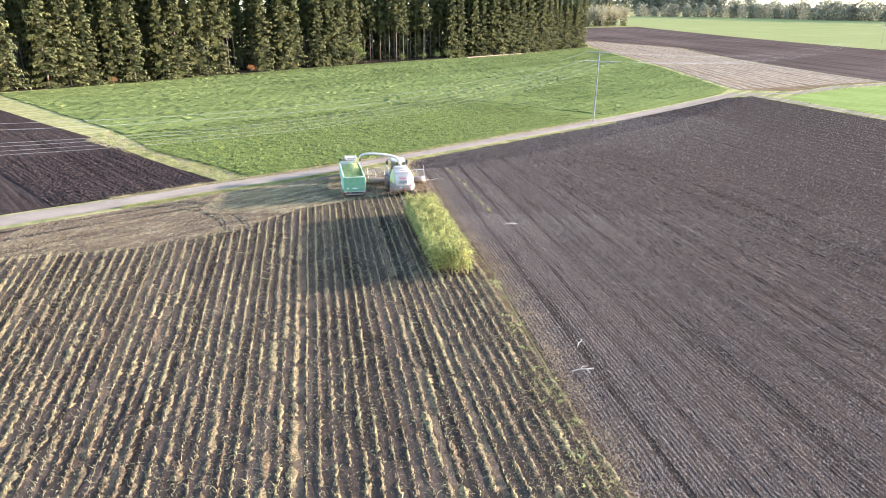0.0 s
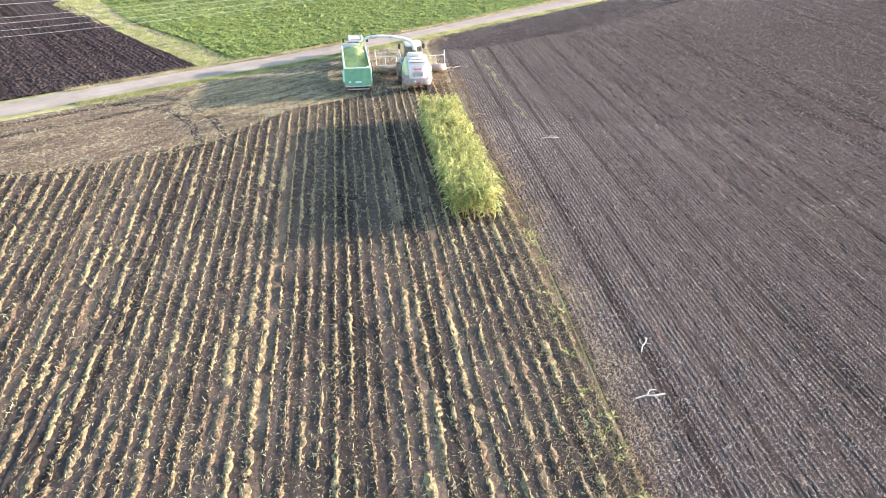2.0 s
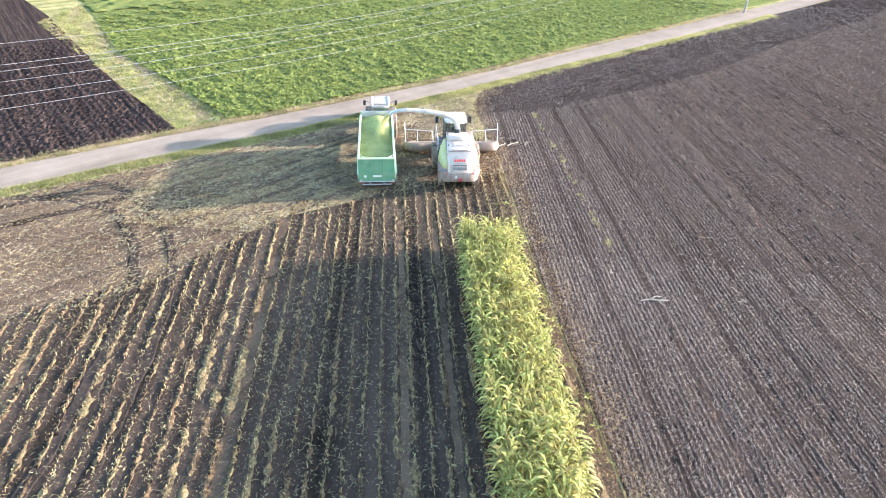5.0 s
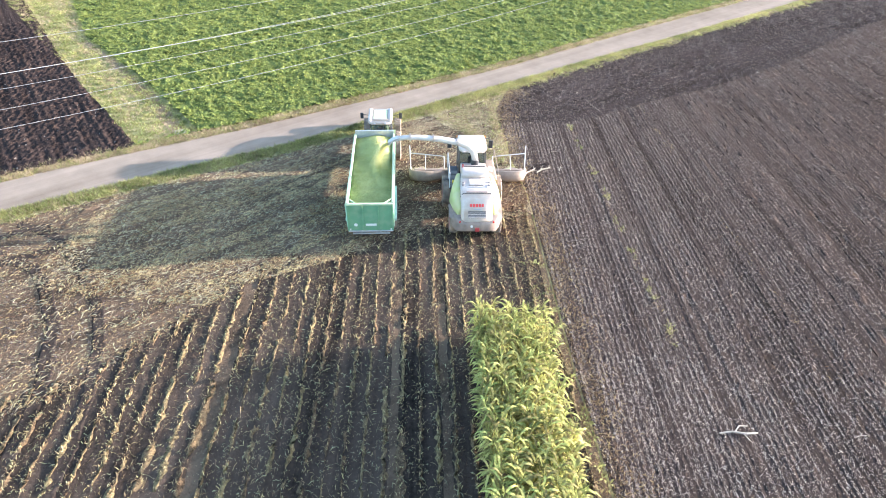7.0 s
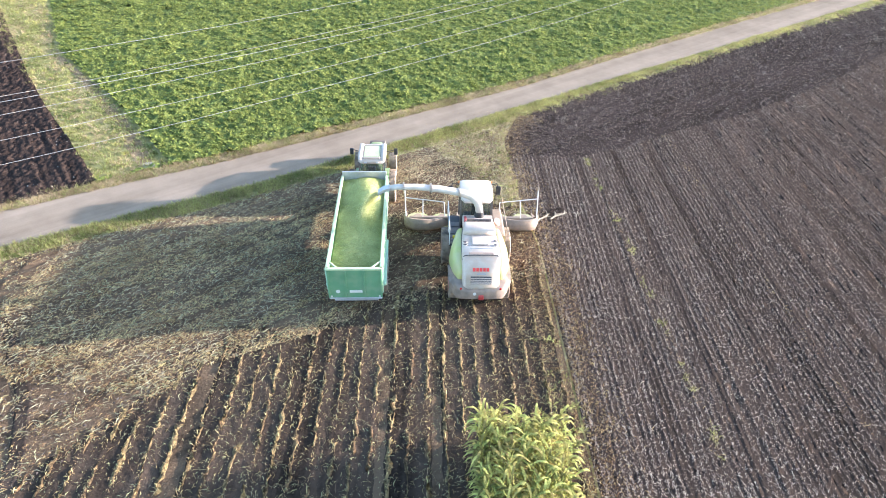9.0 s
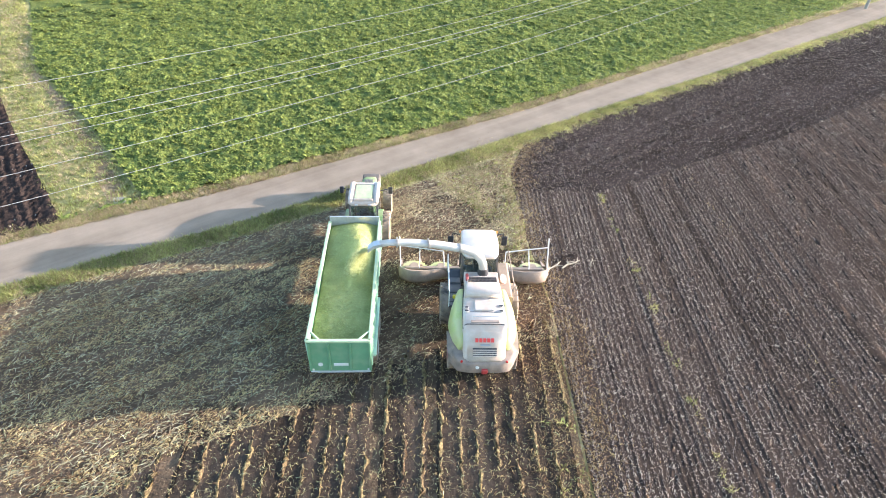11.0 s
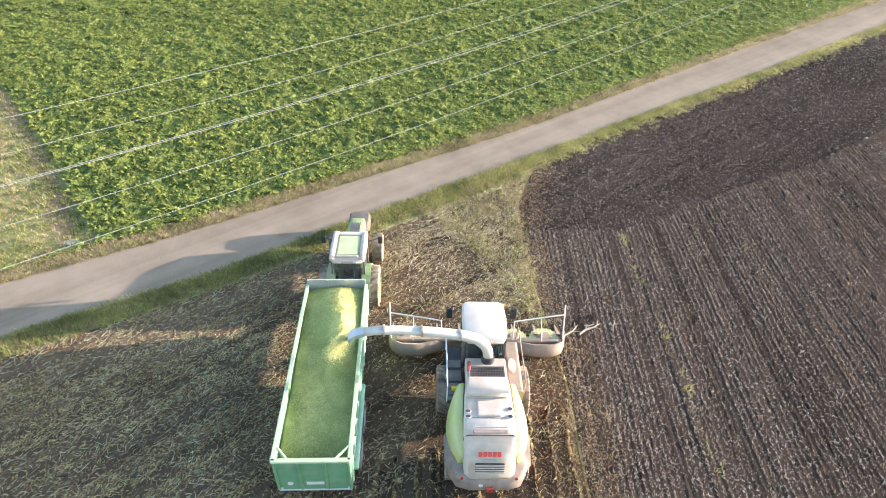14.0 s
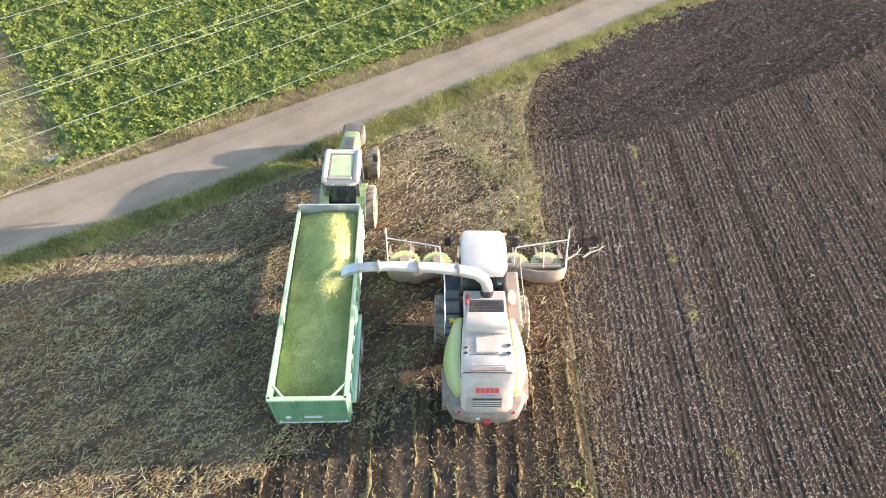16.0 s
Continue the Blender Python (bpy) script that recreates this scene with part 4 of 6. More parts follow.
drape("bare_earth", [(-26.0, 80.6), (-27.6, 82.6), (-29.3, 84.3), (-31.6, 86.9), (-34.6, 89.0), (-37.6, 92.4), (-41.2, 95.2), (-46.0, 99.0), (-45.4, 97.9), (-40.6, 93.9), (-37.3, 90.7), (-34.4, 88.1), (-31.2, 85.3), (-29.6, 83.0), (-27.6, 81.0), (-26.6, 79.9)],
      0.012, field_mat("baulk_earth", (0.09, 0.062, 0.034), (0.28, 0.20, 0.115), 45, 0.5, 0.4, 0.6, None, 0, 0.8, 0.06), "bare brown earth along the grass baulk", "earth")
tagged(new("verge_grass", scatter("verge_grass", TUFTS, p6[~dry], M_blade, rng, (0.5, 1.3), 0.15)), "tufts of green grass along the farm track", "grass", kind="stuff")
tagged(new("verge_grass", scatter("verge_grass", TUFTS, p6[dry], M_dry, rng, (0.4, 1.0), 0.25)), "tufts of dry straw coloured grass along the farm track", "grass", kind="stuff")

# grey-green and straw tufts on the corner between the track and the tilled soil
cx_, cy_ = rng.uniform(-9, -1, 15000), rng.uniform(79, 95, 15000)
ck_ = inside([(-8.6, 87.4), (-2.4, 94.2), (-2.3, 89), (-1.3, 84), (-0.4, 80), (-2.6, 80), (-4.4, 84)], cx_, cy_) & (rng.random(15000) < 0.5 + 0.4 * np.sin(cx_ * 1.7 + cy_) * np.sin(cy_ * 0.9))
corner = np.stack((cx_[ck_], cy_[ck_], np.full(ck_.sum(), 0.03)), -1)
cd_ = rng.random(len(corner)) < 0.45
tagged(new("verge_grass", scatter("verge_grass", TUFTS, corner[~cd_], M_blade, rng, (0.4, 0.9), 0.3)), "grey green grass tufts on the field corner", "grass", kind="stuff")
tagged(new("verge_grass", scatter("verge_grass", TUFTS, corner[cd_], M_dry, rng, (0.4, 1.0), 0.4)), "dry straw tufts on the field corner", "grass", kind="stuff")

# weeds along one line of the tilled soil
wy = rng.uniform(62, 88, 170)
wy = wy[np.sin(wy * 1.9) + 0.5 * np.sin(wy * 5.3) > 0.1]
wx = np.interp(wy, [60, 70.2, 76.3, 87.3], [8.6, 6.86, 5.92, 3.76]) + rng.normal(0, 0.09, len(wy))
tagged(new("weed_line", scatter("weed_line", TUFTS, np.stack((wx, wy, np.full(len(wy), 0.03)), -1), M_blade, rng, (0.5, 1.1), 0.2)), "thin line of yellow green weeds in the tilled soil", "weeds", kind="stuff")
WORK_A, WORK_B = ((3.76, 87.3), (8.6, 60.0)), ((10.0, 93.0), (15.6, 60.0))
# tan bits left along two working lines of the tilled soil
t7 = rng.random(900)
k7 = rng.integers(0, 2, 900)
l7 = np.array((WORK_A, WORK_B), dtype=float)
p7b = l7[k7, 0] * (1 - t7[:, None]) + l7[k7, 1] * t7[:, None] + rng.normal(0, 0.16, (900, 2))
p7b = p7b[np.sin(t7 * 31 + k7) + np.sin(t7 * 83) > -0.6]
tagged(new("edge_litter", scatter("edge_litter", CRUMPLED, np.column_stack((p7b, np.full(len(p7b), 0.08))), M_headleaf, rng, (0.3, 0.7), 0.35)), "tan maize bits left in two lines on the tilled soil", "litter", kind="stuff")
# fresh green weeds and leaves where the strip was cut
gy = rng.uniform(14, 92, 900)
gxw = np.interp(gy, [-5, 17, 44, 60, 76, 84, 89, 95], [12, 9.3, 6.3, 3.2, 0.6, -1.6, -2.4, -1.3]) - np.abs(rng.normal(0.2, 0.8, 900))
kk = (np.sin(gy * 0.8) + np.sin(gy * 2.3 + 1) > -0.2) & ~((gy > 68.5) & (gy < 79))
tagged(new("edge_weeds", scatter("edge_weeds", TUFTS + FINE[:2], np.stack((gxw, gy, np.full(900, 0.04)), -1)[kk], M_blade, rng, (0.35, 0.9), 0.2)), "yellow green weeds along the edge of the stubble", "weeds", kind="stuff")

# ---- vehicle materials ----
M_white = mat("white_paint", (0.475, 0.415, 0.35), 0.55, var=0.12, bump=0.05, dust=0.85, dust_rgb=(0.41, 0.305, 0.225))
M_clean = mat("clean_white_paint", (0.495, 0.445, 0.38), 0.5, var=0.08, bump=0.04, dust=0.6, dust_rgb=(0.44, 0.35, 0.27))
M_lime = mat("lime_paint", (0.36, 0.385, 0.12), 0.5, var=0.12, bump=0.05, dust=0.75, dust_rgb=(0.40, 0.36, 0.19))
M_bumper = mat("dusty_bumper", (0.12, 0.10, 0.085), 0.7, var=0.2, bump=0.1, dust=0.9, dust_rgb=(0.30, 0.225, 0.17))
M_ballast = mat("dusty_ballast", (0.09, 0.078, 0.066), 0.8, var=0.2, bump=0.15, dust=0.6, dust_rgb=(0.20, 0.16, 0.125))
M_grey = mat("grey_paint", (0.09, 0.082, 0.075), 0.6, var=0.2, bump=0.1, dust=0.45, dust_rgb=(0.27, 0.21, 0.165))
M_black = mat("black_plastic", (0.025, 0.025, 0.027), 0.55, var=0.3, bump=0.1, dust=0.2)
M_tyre = mat("tyre_rubber", (0.03, 0.028, 0.026), 0.85, var=0.3, bump=0.3, dust=0.95, dust_rgb=(0.30, 0.23, 0.165))
M_red = mat("red_paint", (0.34, 0.035, 0.03), 0.5, var=0.15, bump=0.05, dust=0.3)
M_redlabel = mat("red_lettering", (0.62, 0.05, 0.04), 0.5, var=0.05, bump=0)
M_greylabel = mat("grey_lettering", (0.28, 0.28, 0.28), 0.5, var=0.05, bump=0)
M_whitelabel = mat("white_sheeting", (0.58, 0.56, 0.51), 0.4, var=0.05, bump=0)
M_steel = mat("bare_steel", (0.50, 0.49, 0.47), 0.45, 0.6, var=0.15, bump=0.1, dust=0.3)
M_lamp = mat("lamp_lens", (0.45, 0.02, 0.02), 0.25, var=0.05, bump=0)
M_dustskin = mat("dusty_sheet", (0.26, 0.20, 0.145), 0.75, var=0.25, bump=0.15, dust=0.7, dust_rgb=(0.30, 0.225, 0.165))
M_trailer = mat("trailer_green", (0.115, 0.245, 0.13), 0.45, var=0.12, scale=1.2, bump=0.08, dust=0.5, dust_rgb=(0.24, 0.31, 0.19))
M_trimg = mat("pale_green_trim", (0.36, 0.52, 0.36), 0.5, var=0.12, bump=0.05, dust=0.3, dust_rgb=(0.5, 0.45, 0.3))
M_rim = mat("pale_rail", (0.36, 0.43, 0.25), 0.5, var=0.12, bump=0.05, dust=0.4, dust_rgb=(0.5, 0.45, 0.25))
M_tgreen = mat("tractor_green", (0.13, 0.235, 0.075), 0.45, var=0.1, bump=0.05, dust=0.7, dust_rgb=(0.34, 0.31, 0.18))
M_silage = mat("chopped_maize", (0.285, 0.32, 0.095), 0.9, var=0.3, scale=0.7, fine=40.0, rgb2=(0.51, 0.485, 0.175), bump=1.0, depth=0.06)
M_silbit = mat("chopped_maize_bits", (0.35, 0.38, 0.115), 0.9, var=0.2, rgb2=(0.50, 0.50, 0.20), island=0.35, bump=0, trans=0.2)

M_glass = bpy.data.materials.new("cab_glass")
M_glass.use_nodes = True
gb = M_glass.node_tree.nodes["Principled BSDF"]
gb.inputs["Base Color"].default_value = (0.32, 0.38, 0.36, 1)
gb.inputs["Roughness"].default_value, gb.inputs["Transmission Weight"].default_value = 0.05, 0.9

YAW = 9.5


def bar(bm, x0, x1, y, z0, z1, lean=0.0, t=0.012):
    """A thin raised bar on a rear face, which may lean forward as it rises."""
    loft(bm, [[(x0, y - t + lean * (z - z0), z), (x1, y - t + lean * (z - z0), z), (x1, y + t + lean * (z - z0), z), (x0, y + t + lean * (z - z0), z)] for z in (z0, z1)])
    return bm


def harvester(m):
    h = thing("forage_harvester", m, "dusty white and lime green forage harvester with its header lowered", "harvester")

    def body(name, bm, material, parent, label="", smooth=False):
        """A part of the body, drawn on a long plan and set to the machine's true length."""
        for v in bm.verts:
            v.co.y = float(np.interp(v.co.y, [-0.2, 0.0, 1.1, 4.25, 4.98, 5.45, 7.25, 7.5], [-0.2, 0.0, 0.95, 3.15, 3.85, 4.85, 6.6, 6.8]))
        return part(name, bm, material, parent, label, smooth)

    # white engine hood, narrowing to the rear
    bm = bmesh.new()
    loft(bm, [rounded(w, z0, z1, y, 0.16, ln) for y, w, z0, z1, ln in ((0.10, 0.80, 1.45, 2.66, 0.62), (0.22, 0.92, 1.45, 2.74, 0.60), (1.15, 0.96, 1.5, 2.9, 0.0), (2.0, 0.95, 1.5, 3.0, 0),
                                                               (3.4, 0.88, 1.5, 3.08, 0), (4.25, 0.82, 1.5, 3.1, 0))])
    body("hood", bm, M_white, h, "dusty white engine hood", True)
    bm = bmesh.new()
    loft(bm, [rounded(0.84, 3.0, 3.30, 3.2, 0.08), rounded(0.8, 3.0, 3.42, 3.45, 0.08), rounded(0.76, 3.0, 3.42, 4.15, 0.08)])
    body("air_intake_hood", bm, M_white, h, "", True)
    for s in (-1, 1):
        bm = bmesh.new()
        rail(bm, [(s * 0.955, 1.0, 2.66), (s * 0.955, 2.0, 2.85), (s * 0.9, 3.4, 2.93), (s * 0.84, 4.2, 2.95)], 0.018, 5)
        body("seam", bm, M_black, h, "dark rubber seam")
    bm = bmesh.new()
    rail(bm, [(-0.93, 1.12, 2.74), (-0.8, 1.06, 2.9), (0.8, 1.06, 2.9), (0.93, 1.12, 2.74)], 0.022, 5)
    body("seam", bm, M_black, h, "dark rubber seam")
    for y, w, z in ((1.98, 0.9, 3.0), (3.12, 0.86, 3.05)):
        bm = bmesh.new()
        rail(bm, [(-w - 0.03, y, z - 0.14), (-w + 0.12, y, z + 0.005), (w - 0.12, y, z + 0.005), (w + 0.03, y, z - 0.14)], 0.014, 5)
        body("seam", bm, M_grey, h, "thin dark panel gap")
    bm = bmesh.new()
    box(bm, -0.62, 0.62, 1.16, 1.36, 2.88, 2.935, 0.02)
    body("hood_step", bm, M_bumper, h, "dusty recessed step in the hood")
    bm = bmesh.new()
    box(bm, -0.45, 0.45, 2.05, 3.0, 2.97, 3.08, 0.06, 2)
    body("hatch", bm, M_white, h, "raised hood hatch")
    for x, y in ((-0.78, 2.05), (-0.78, 2.35), (0.74, 2.05), (0.76, 2.5)):
        bm = bmesh.new()
        rod(bm, (x, y, 2.85), (x, y, 3.035 if y < 2.2 else 3.05), 0.12, 18)
        ring_ = body("port_ring", bm, M_clean, h, "white ring round a port")
        bm = bmesh.new()
        rod(bm, (x, y, 2.95), (x, y, 3.045 if y < 2.2 else 3.06), 0.088, 16)
        body("exhaust_port", bm, M_black, ring_, "round black port")
    bm = bmesh.new()
    rail(bm, [(-0.55, 1.35, 3.15), (-0.55, 1.2, 3.25), (0.55, 1.2, 3.25), (0.55, 1.35, 3.15)], 0.025)
    body("hood_rail", bm, M_steel, h)
    # side panels
    for s in (-1, 1):
        # a bulging skin: rounded sections, blended between the ends and the middle
        bm = bmesh.new()
        secs = []
        for k in range(15):
            y = 0.7 + 3.5 * k / 14
            out_x = float(np.interp(y, [0.7, 1.2, 1.9, 2.8, 3.5, 4.2], [1.12, 1.38, 1.52, 1.54, 1.46, 1.28]))
            low_z = float(np.interp(y, [0.7, 1.3, 1.9, 2.6, 4.2], [1.42, 1.58, 1.64, 1.45, 1.22]))
            top_z = float(np.interp(y, [0.7, 1.3, 2.2, 3.2, 4.2], [2.08, 2.5, 2.78, 2.9, 2.98]))
            skin = [(0.84, low_z), (out_x - 0.1, low_z)]
            for a in range(7):
                t = a / 6
                skin.append((0.95 + (out_x - 0.95) * math.cos(t * math.pi / 2) ** 0.75, low_z + 0.2 + (top_z - low_z - 0.2) * math.sin(t * math.pi / 2) ** 1.15))
            secs.append([(s * x, y, z) for x, z in skin + [(0.84, top_z - 0.02)]])
        loft(bm, secs)
        body("side_panel", bm, M_lime, h, "lime green side panel", True)
        bm = bmesh.new()
        loft(bm, [[(s * x, y, z) for x, z in prof] for y, prof in (
            (0.3, ((0.5, 0.75), (1.15, 0.8), (1.25, 1.3), (0.9, 1.5))), (0.8, ((0.5, 0.7), (1.5, 0.95), (1.58, 1.4), (0.9, 1.7))), (2.2, ((0.5, 0.9), (1.56, 1.4), (1.62, 1.65), (0.9, 1.8))))])
        body("rear_fender", bm, M_bumper, h, "dusty brown fender")
    bm = bmesh.new()
    loft(bm, [rounded(0.75, 0.85, 1.35, -0.02, 0.1), rounded(1.2, 0.72, 1.5, 0.2, 0.14), rounded(1.42, 0.72, 1.62, 0.65, 0.14), rounded(1.3, 0.8, 1.62, 1.2, 0.1)])
    body("rear_bumper", bm, M_bumper, h, "dusty brown rounded rear bumper", True)
    bm = bmesh.new()
    box(bm, -0.85, 0.85, 0.6, 5.6, 0.7, 1.6, 0.08)
    body("chassis", bm, M_grey, h)
    grille = bmesh.new()
    bar(grille, -0.52, 0.52, 0.215, 1.66, 2.0, 0.62, 0.02)
    grille = body("rear_grille", grille, M_black, h, "black louvred rear grille")
    for k in range(4):
        bm = bmesh.new()
        bar(bm, -0.52, 0.52, 0.205 + 0.05 * k, 1.68 + 0.08 * k, 1.71 + 0.08 * k, 0.62, 0.02)
        body("louvre", bm, M_white, grille)
    # maker's marks as plain bars
    for k in range(5):
        bm = bmesh.new()
        bar(bm, -0.42 + 0.17 * k, -0.29 + 0.17 * k, 0.568, 2.24, 2.38, 0.62, 0.02)
        body("mark_bar", bm, M_redlabel, h, "red lettering bar")
    bm = bmesh.new()
    bar(bm, -0.2, 0.24, 0.475, 2.09, 2.14, 0.62, 0.02)
    body("mark_bar", bm, M_greylabel, h, "grey lettering bar")
    for s in (-1, 1):
        board = bmesh.new()
        box(board, s * 0.62 - 0.22 + s * 0.2, s * 0.62 + 0.22 + s * 0.2, -0.01, 0.03, 1.12, 1.3)
        for v in board.verts:
            v.co.y += (abs(v.co.x) - 0.62) * 0.5 + 0.0
        board = body("warning_board", board, M_whitelabel, h, "red and white striped warning board")
        for k in range(3):
            bm = bmesh.new()
            x = s * 0.82 - 0.16 + 0.16 * k
            loft(bm, [[(x + d + s * 0.05 * (z - 1.12) * 4, -0.018 + (abs(x + d) - 0.62) * 0.5 + e, z) for d, e in ((-0.04, 0), (0.04, 0), (0.04, 0.02), (-0.04, 0.02))] for z in (1.125, 1.295)])
            body("stripe", bm, M_red, board, "red stripe")
        bm = bmesh.new()
        rod(bm, (s * 0.98, 0.1, 1.42), (s * 0.98, 0.17, 1.42), 0.06, 10)
        body("tail_lamp", bm, M_lamp, h)
    bm = bmesh.new()
    rod(bm, (-0.3, -0.05, 1.2), (-0.3, 0.0, 1.2), 0.08, 14)
    body("speed_disc", bm, M_whitelabel, h, "round white disc")
    bm = bmesh.new()
    box(bm, -0.1, 0.16, -0.12, 0.2, 0.85, 1.12, 0.03)
    body("tow_hitch", bm, M_red, h, "dusty red tow hitch")
    # radiator screen
    deck = bmesh.new()
    box(deck, -0.78, 0.8, 4.27, 5.2, 2.5, 3.02, 0.03)
    deck = body("engine_deck", deck, M_white, h)
    bm = bmesh.new()
    box(bm, -0.62, 0.7, 4.32, 4.98, 3.0, 3.05)
    screen = body("radiator_screen", bm, M_black, h, "black louvred radiator screen")
    for k in range(21):
        bm = bmesh.new()
        x = -0.58 + 0.0625 * k
        box(bm, x - 0.008, x + 0.008, 4.33, 4.97, 3.05, 3.085)
        body("slat", bm, M_grey, screen)
    for k in range(5):
        bm = bmesh.new()
        y = 4.4 + 0.125 * k
        box(bm, -0.62, 0.7, y - 0.008, y + 0.008, 3.06, 3.09)
        body("crossbar", bm, M_grey, screen)
    bm = bmesh.new()
    rail(bm, [(-0.64, 4.31, 3.06), (0.72, 4.31, 3.06), (0.72, 5.0, 3.06), (-0.64, 5.0, 3.06), (-0.64, 4.31, 3.06)], 0.022, 6)
    body("screen_frame", bm, M_white, screen, "white frame of the screen")
    bm = bmesh.new()
    box(bm, -0.72, -0.58, 4.75, 5.1, 2.95, 3.1, 0.03)
    body("fluid_tank", bm, M_red, h, "small red tank")
    # left walkway with handrails, right deck
    bm = bmesh.new()
    box(bm, -1.5, -0.86, 3.95, 6.3, 1.95, 2.05, 0.02)
    walk_plate = body("walkway", bm, M_black, h, "dark steel walkway")
    for k in range(5):
        bm = bmesh.new()
        box(bm, -1.46, -0.9, 4.05 + 0.32 * k, 4.3 + 0.32 * k, 2.05, 2.08)
        body("tread", bm, M_grey, walk_plate)
    bm = bmesh.new()
    box(bm, -1.3, -1.1, 4.55, 4.68, 2.08, 2.22)
    body("toolbox", bm, mat("yellow_label", (0.6, 0.45, 0.03), 0.6), h, "small yellow box")
    bm = bmesh.new()
    rail(bm, [(-1.5, 4.0, 2.0), (-1.5, 4.0, 3.0), (-1.5, 6.2, 3.05), (-1.5, 6.2, 2.0)], 0.025)
    rod(bm, (-1.5, 5.1, 2.0), (-1.5, 5.1, 3.02), 0.02, 6)
    body("handrail", bm, M_whitelabel, h, "pale tubular handrail")
    bm = bmesh.new()
    loft(bm, [rounded(0.3, 1.7, 2.55, 4.15, 0.1), rounded(0.3, 1.7, 2.55, 6.2, 0.1)])
    for v in bm.verts:
        v.co.x += 1.16
    tank = body("fuel_tank", bm, M_dustskin, h, "dusty beige fuel tank deck")
    bm = bmesh.new()
    rod(bm, (1.12, 5.2, 2.5), (1.12, 5.2, 2.62), 0.16, 14)
    body("filler_cap", bm, mat("filler_cap", (0.6, 0.42, 0.33), 0.6, dust=0.3), tank, "round pale filler cap")
    bm = bmesh.new()
    rail(bm, [(1.5, 4.3, 2.2), (1.5, 4.35, 3.0), (1.5, 6.6, 3.05), (1.5, 6.7, 2.2)], 0.025)
    body("handrail", bm, M_dustskin, h)
    # cab
    bm = bmesh.new()
    loft(bm, [rounded(0.8, 1.75, 3.58, 5.5, 0.1, 0.0), rounded(0.84, 1.75, 3.6, 6.4, 0.12), rounded(0.76, 1.7, 3.6, 7.15, 0.14, 0.03)])
    cab = body("cab", bm, M_glass, h, "dark glass driver cab")
    bm = bmesh.new()
    box(bm, -0.7, 0.7, 5.6, 7.0, 1.5, 2.3, 0.1)
    body("cab_floor", bm, M_black, cab)
    bm = bmesh.new()
    box(bm, -0.28, 0.28, 5.9, 6.4, 2.3, 2.5, 0.08, 2)
    box(bm, -0.26, 0.26, 5.8, 5.95, 2.4, 3.1, 0.06, 2)
    body("driver_seat", bm, M_black, cab)
    for x in (-0.83, 0.83):
        for y in (5.55, 6.9):
            bm = bmesh.new()
            box(bm, x - 0.05, x + 0.05, y - 0.06, y + 0.06, 1.75, 3.6)
            body("pillar", bm, M_grey, cab)
    bm = bmesh.new()
    loft(bm, [rounded(w, z0, z1, y, 0.09, 0, 3) for y, w, z0, z1 in ((5.3, 0.72, 3.6, 3.72), (5.45, 0.86, 3.56, 3.80), (6.3, 0.9, 3.56, 3.86), (7.2, 0.86, 3.58, 3.80), (7.42, 0.7, 3.62, 3.72))])
    roof = body("cab_roof", bm, M_clean, h, "rounded white cab roof", True)
    for s in (-1, 1):
        bm = bmesh.new()
        rail(bm, [(s * 0.9, 7.1, 3.6), (s * 1.25, 7.25, 3.6), (s * 1.35, 7.3, 3.2)], 0.025)
        mirror = body("mirror_arm", bm, M_black, h)
        bm = bmesh.new()
        box(bm, s * 1.35 - 0.14, s * 1.35 + 0.14, 7.24, 7.34, 2.85, 3.4, 0.03)
        body("mirror", bm, M_black, mirror)
        bm = bmesh.new()
        rod(bm, (s * 0.8, 7.2, 3.7), (s * 0.95, 7.25, 3.7), 0.06, 8)
        body("work_lamp", bm, mat("amber_lens", (0.6, 0.22, 0.05), 0.3, bump=0), h)
    # discharge spout
    bm = bmesh.new()
    rod(bm, (0.1, 4.2, 2.7), (0.1, 4.2, 3.35), 0.27, 18, 0.24)
    turret = part("spout_turret", bm, M_black, h)
    base, reach = Vector((0.1, 4.2, 0)), Vector((-0.998, -0.055, 0)).normalized()
    side = Vector((-reach.y, reach.x, 0))
    secs = []
    for d, z, hw, hh, a in ((0.0, 3.2, 0.2, 0.2, 90), (0.03, 3.55, 0.2, 0.2, 80), (0.18, 3.95, 0.2, 0.2, 60), (0.5, 4.28, 0.2, 0.19, 32), (1.1, 4.52, 0.19, 0.17, 16), (2.2, 4.76, 0.18, 0.15, 9),
                            (3.4, 4.9, 0.17, 0.13, 3), (4.3, 4.92, 0.17, 0.12, -4), (4.75, 4.86, 0.17, 0.11, -14)):
        c = base + reach * d + Vector((0, 0, z))
        up = Vector((0, 0, 1)) * math.cos(radians(a)) - reach * math.sin(radians(a))
        ring = []
        for k in range(12):
            t = 2 * math.pi * k / 12
            cx, cz = math.cos(t), math.sin(t)
            cx, cz = (abs(cx) ** 0.6) * (1 if cx > 0 else -1), (abs(cz) ** 0.6) * (1 if cz > 0 else -1)
            ring.append(c + side * cx * hw + up * cz * hh)
        secs.append(ring)
    bm = bmesh.new()
    loft(bm, secs)
    spout = part("spout", bm, M_clean, h, "long curved white discharge spout", True)
    for d, z in ((1.15, 4.54), (2.6, 4.82), (4.0, 4.92)):
        bm = bmesh.new()
        c = base + reach * d + Vector((0, 0, z))
        for k in (-1, 1):
            rod(bm, c - reach * 0.04 + side * 0.0, c + reach * 0.04, 0.235, 12)
        part("flange", bm, M_clean, spout)
    bm = bmesh.new()
    a0 = base + reach * 4.7 + Vector((0, 0, 4.88))
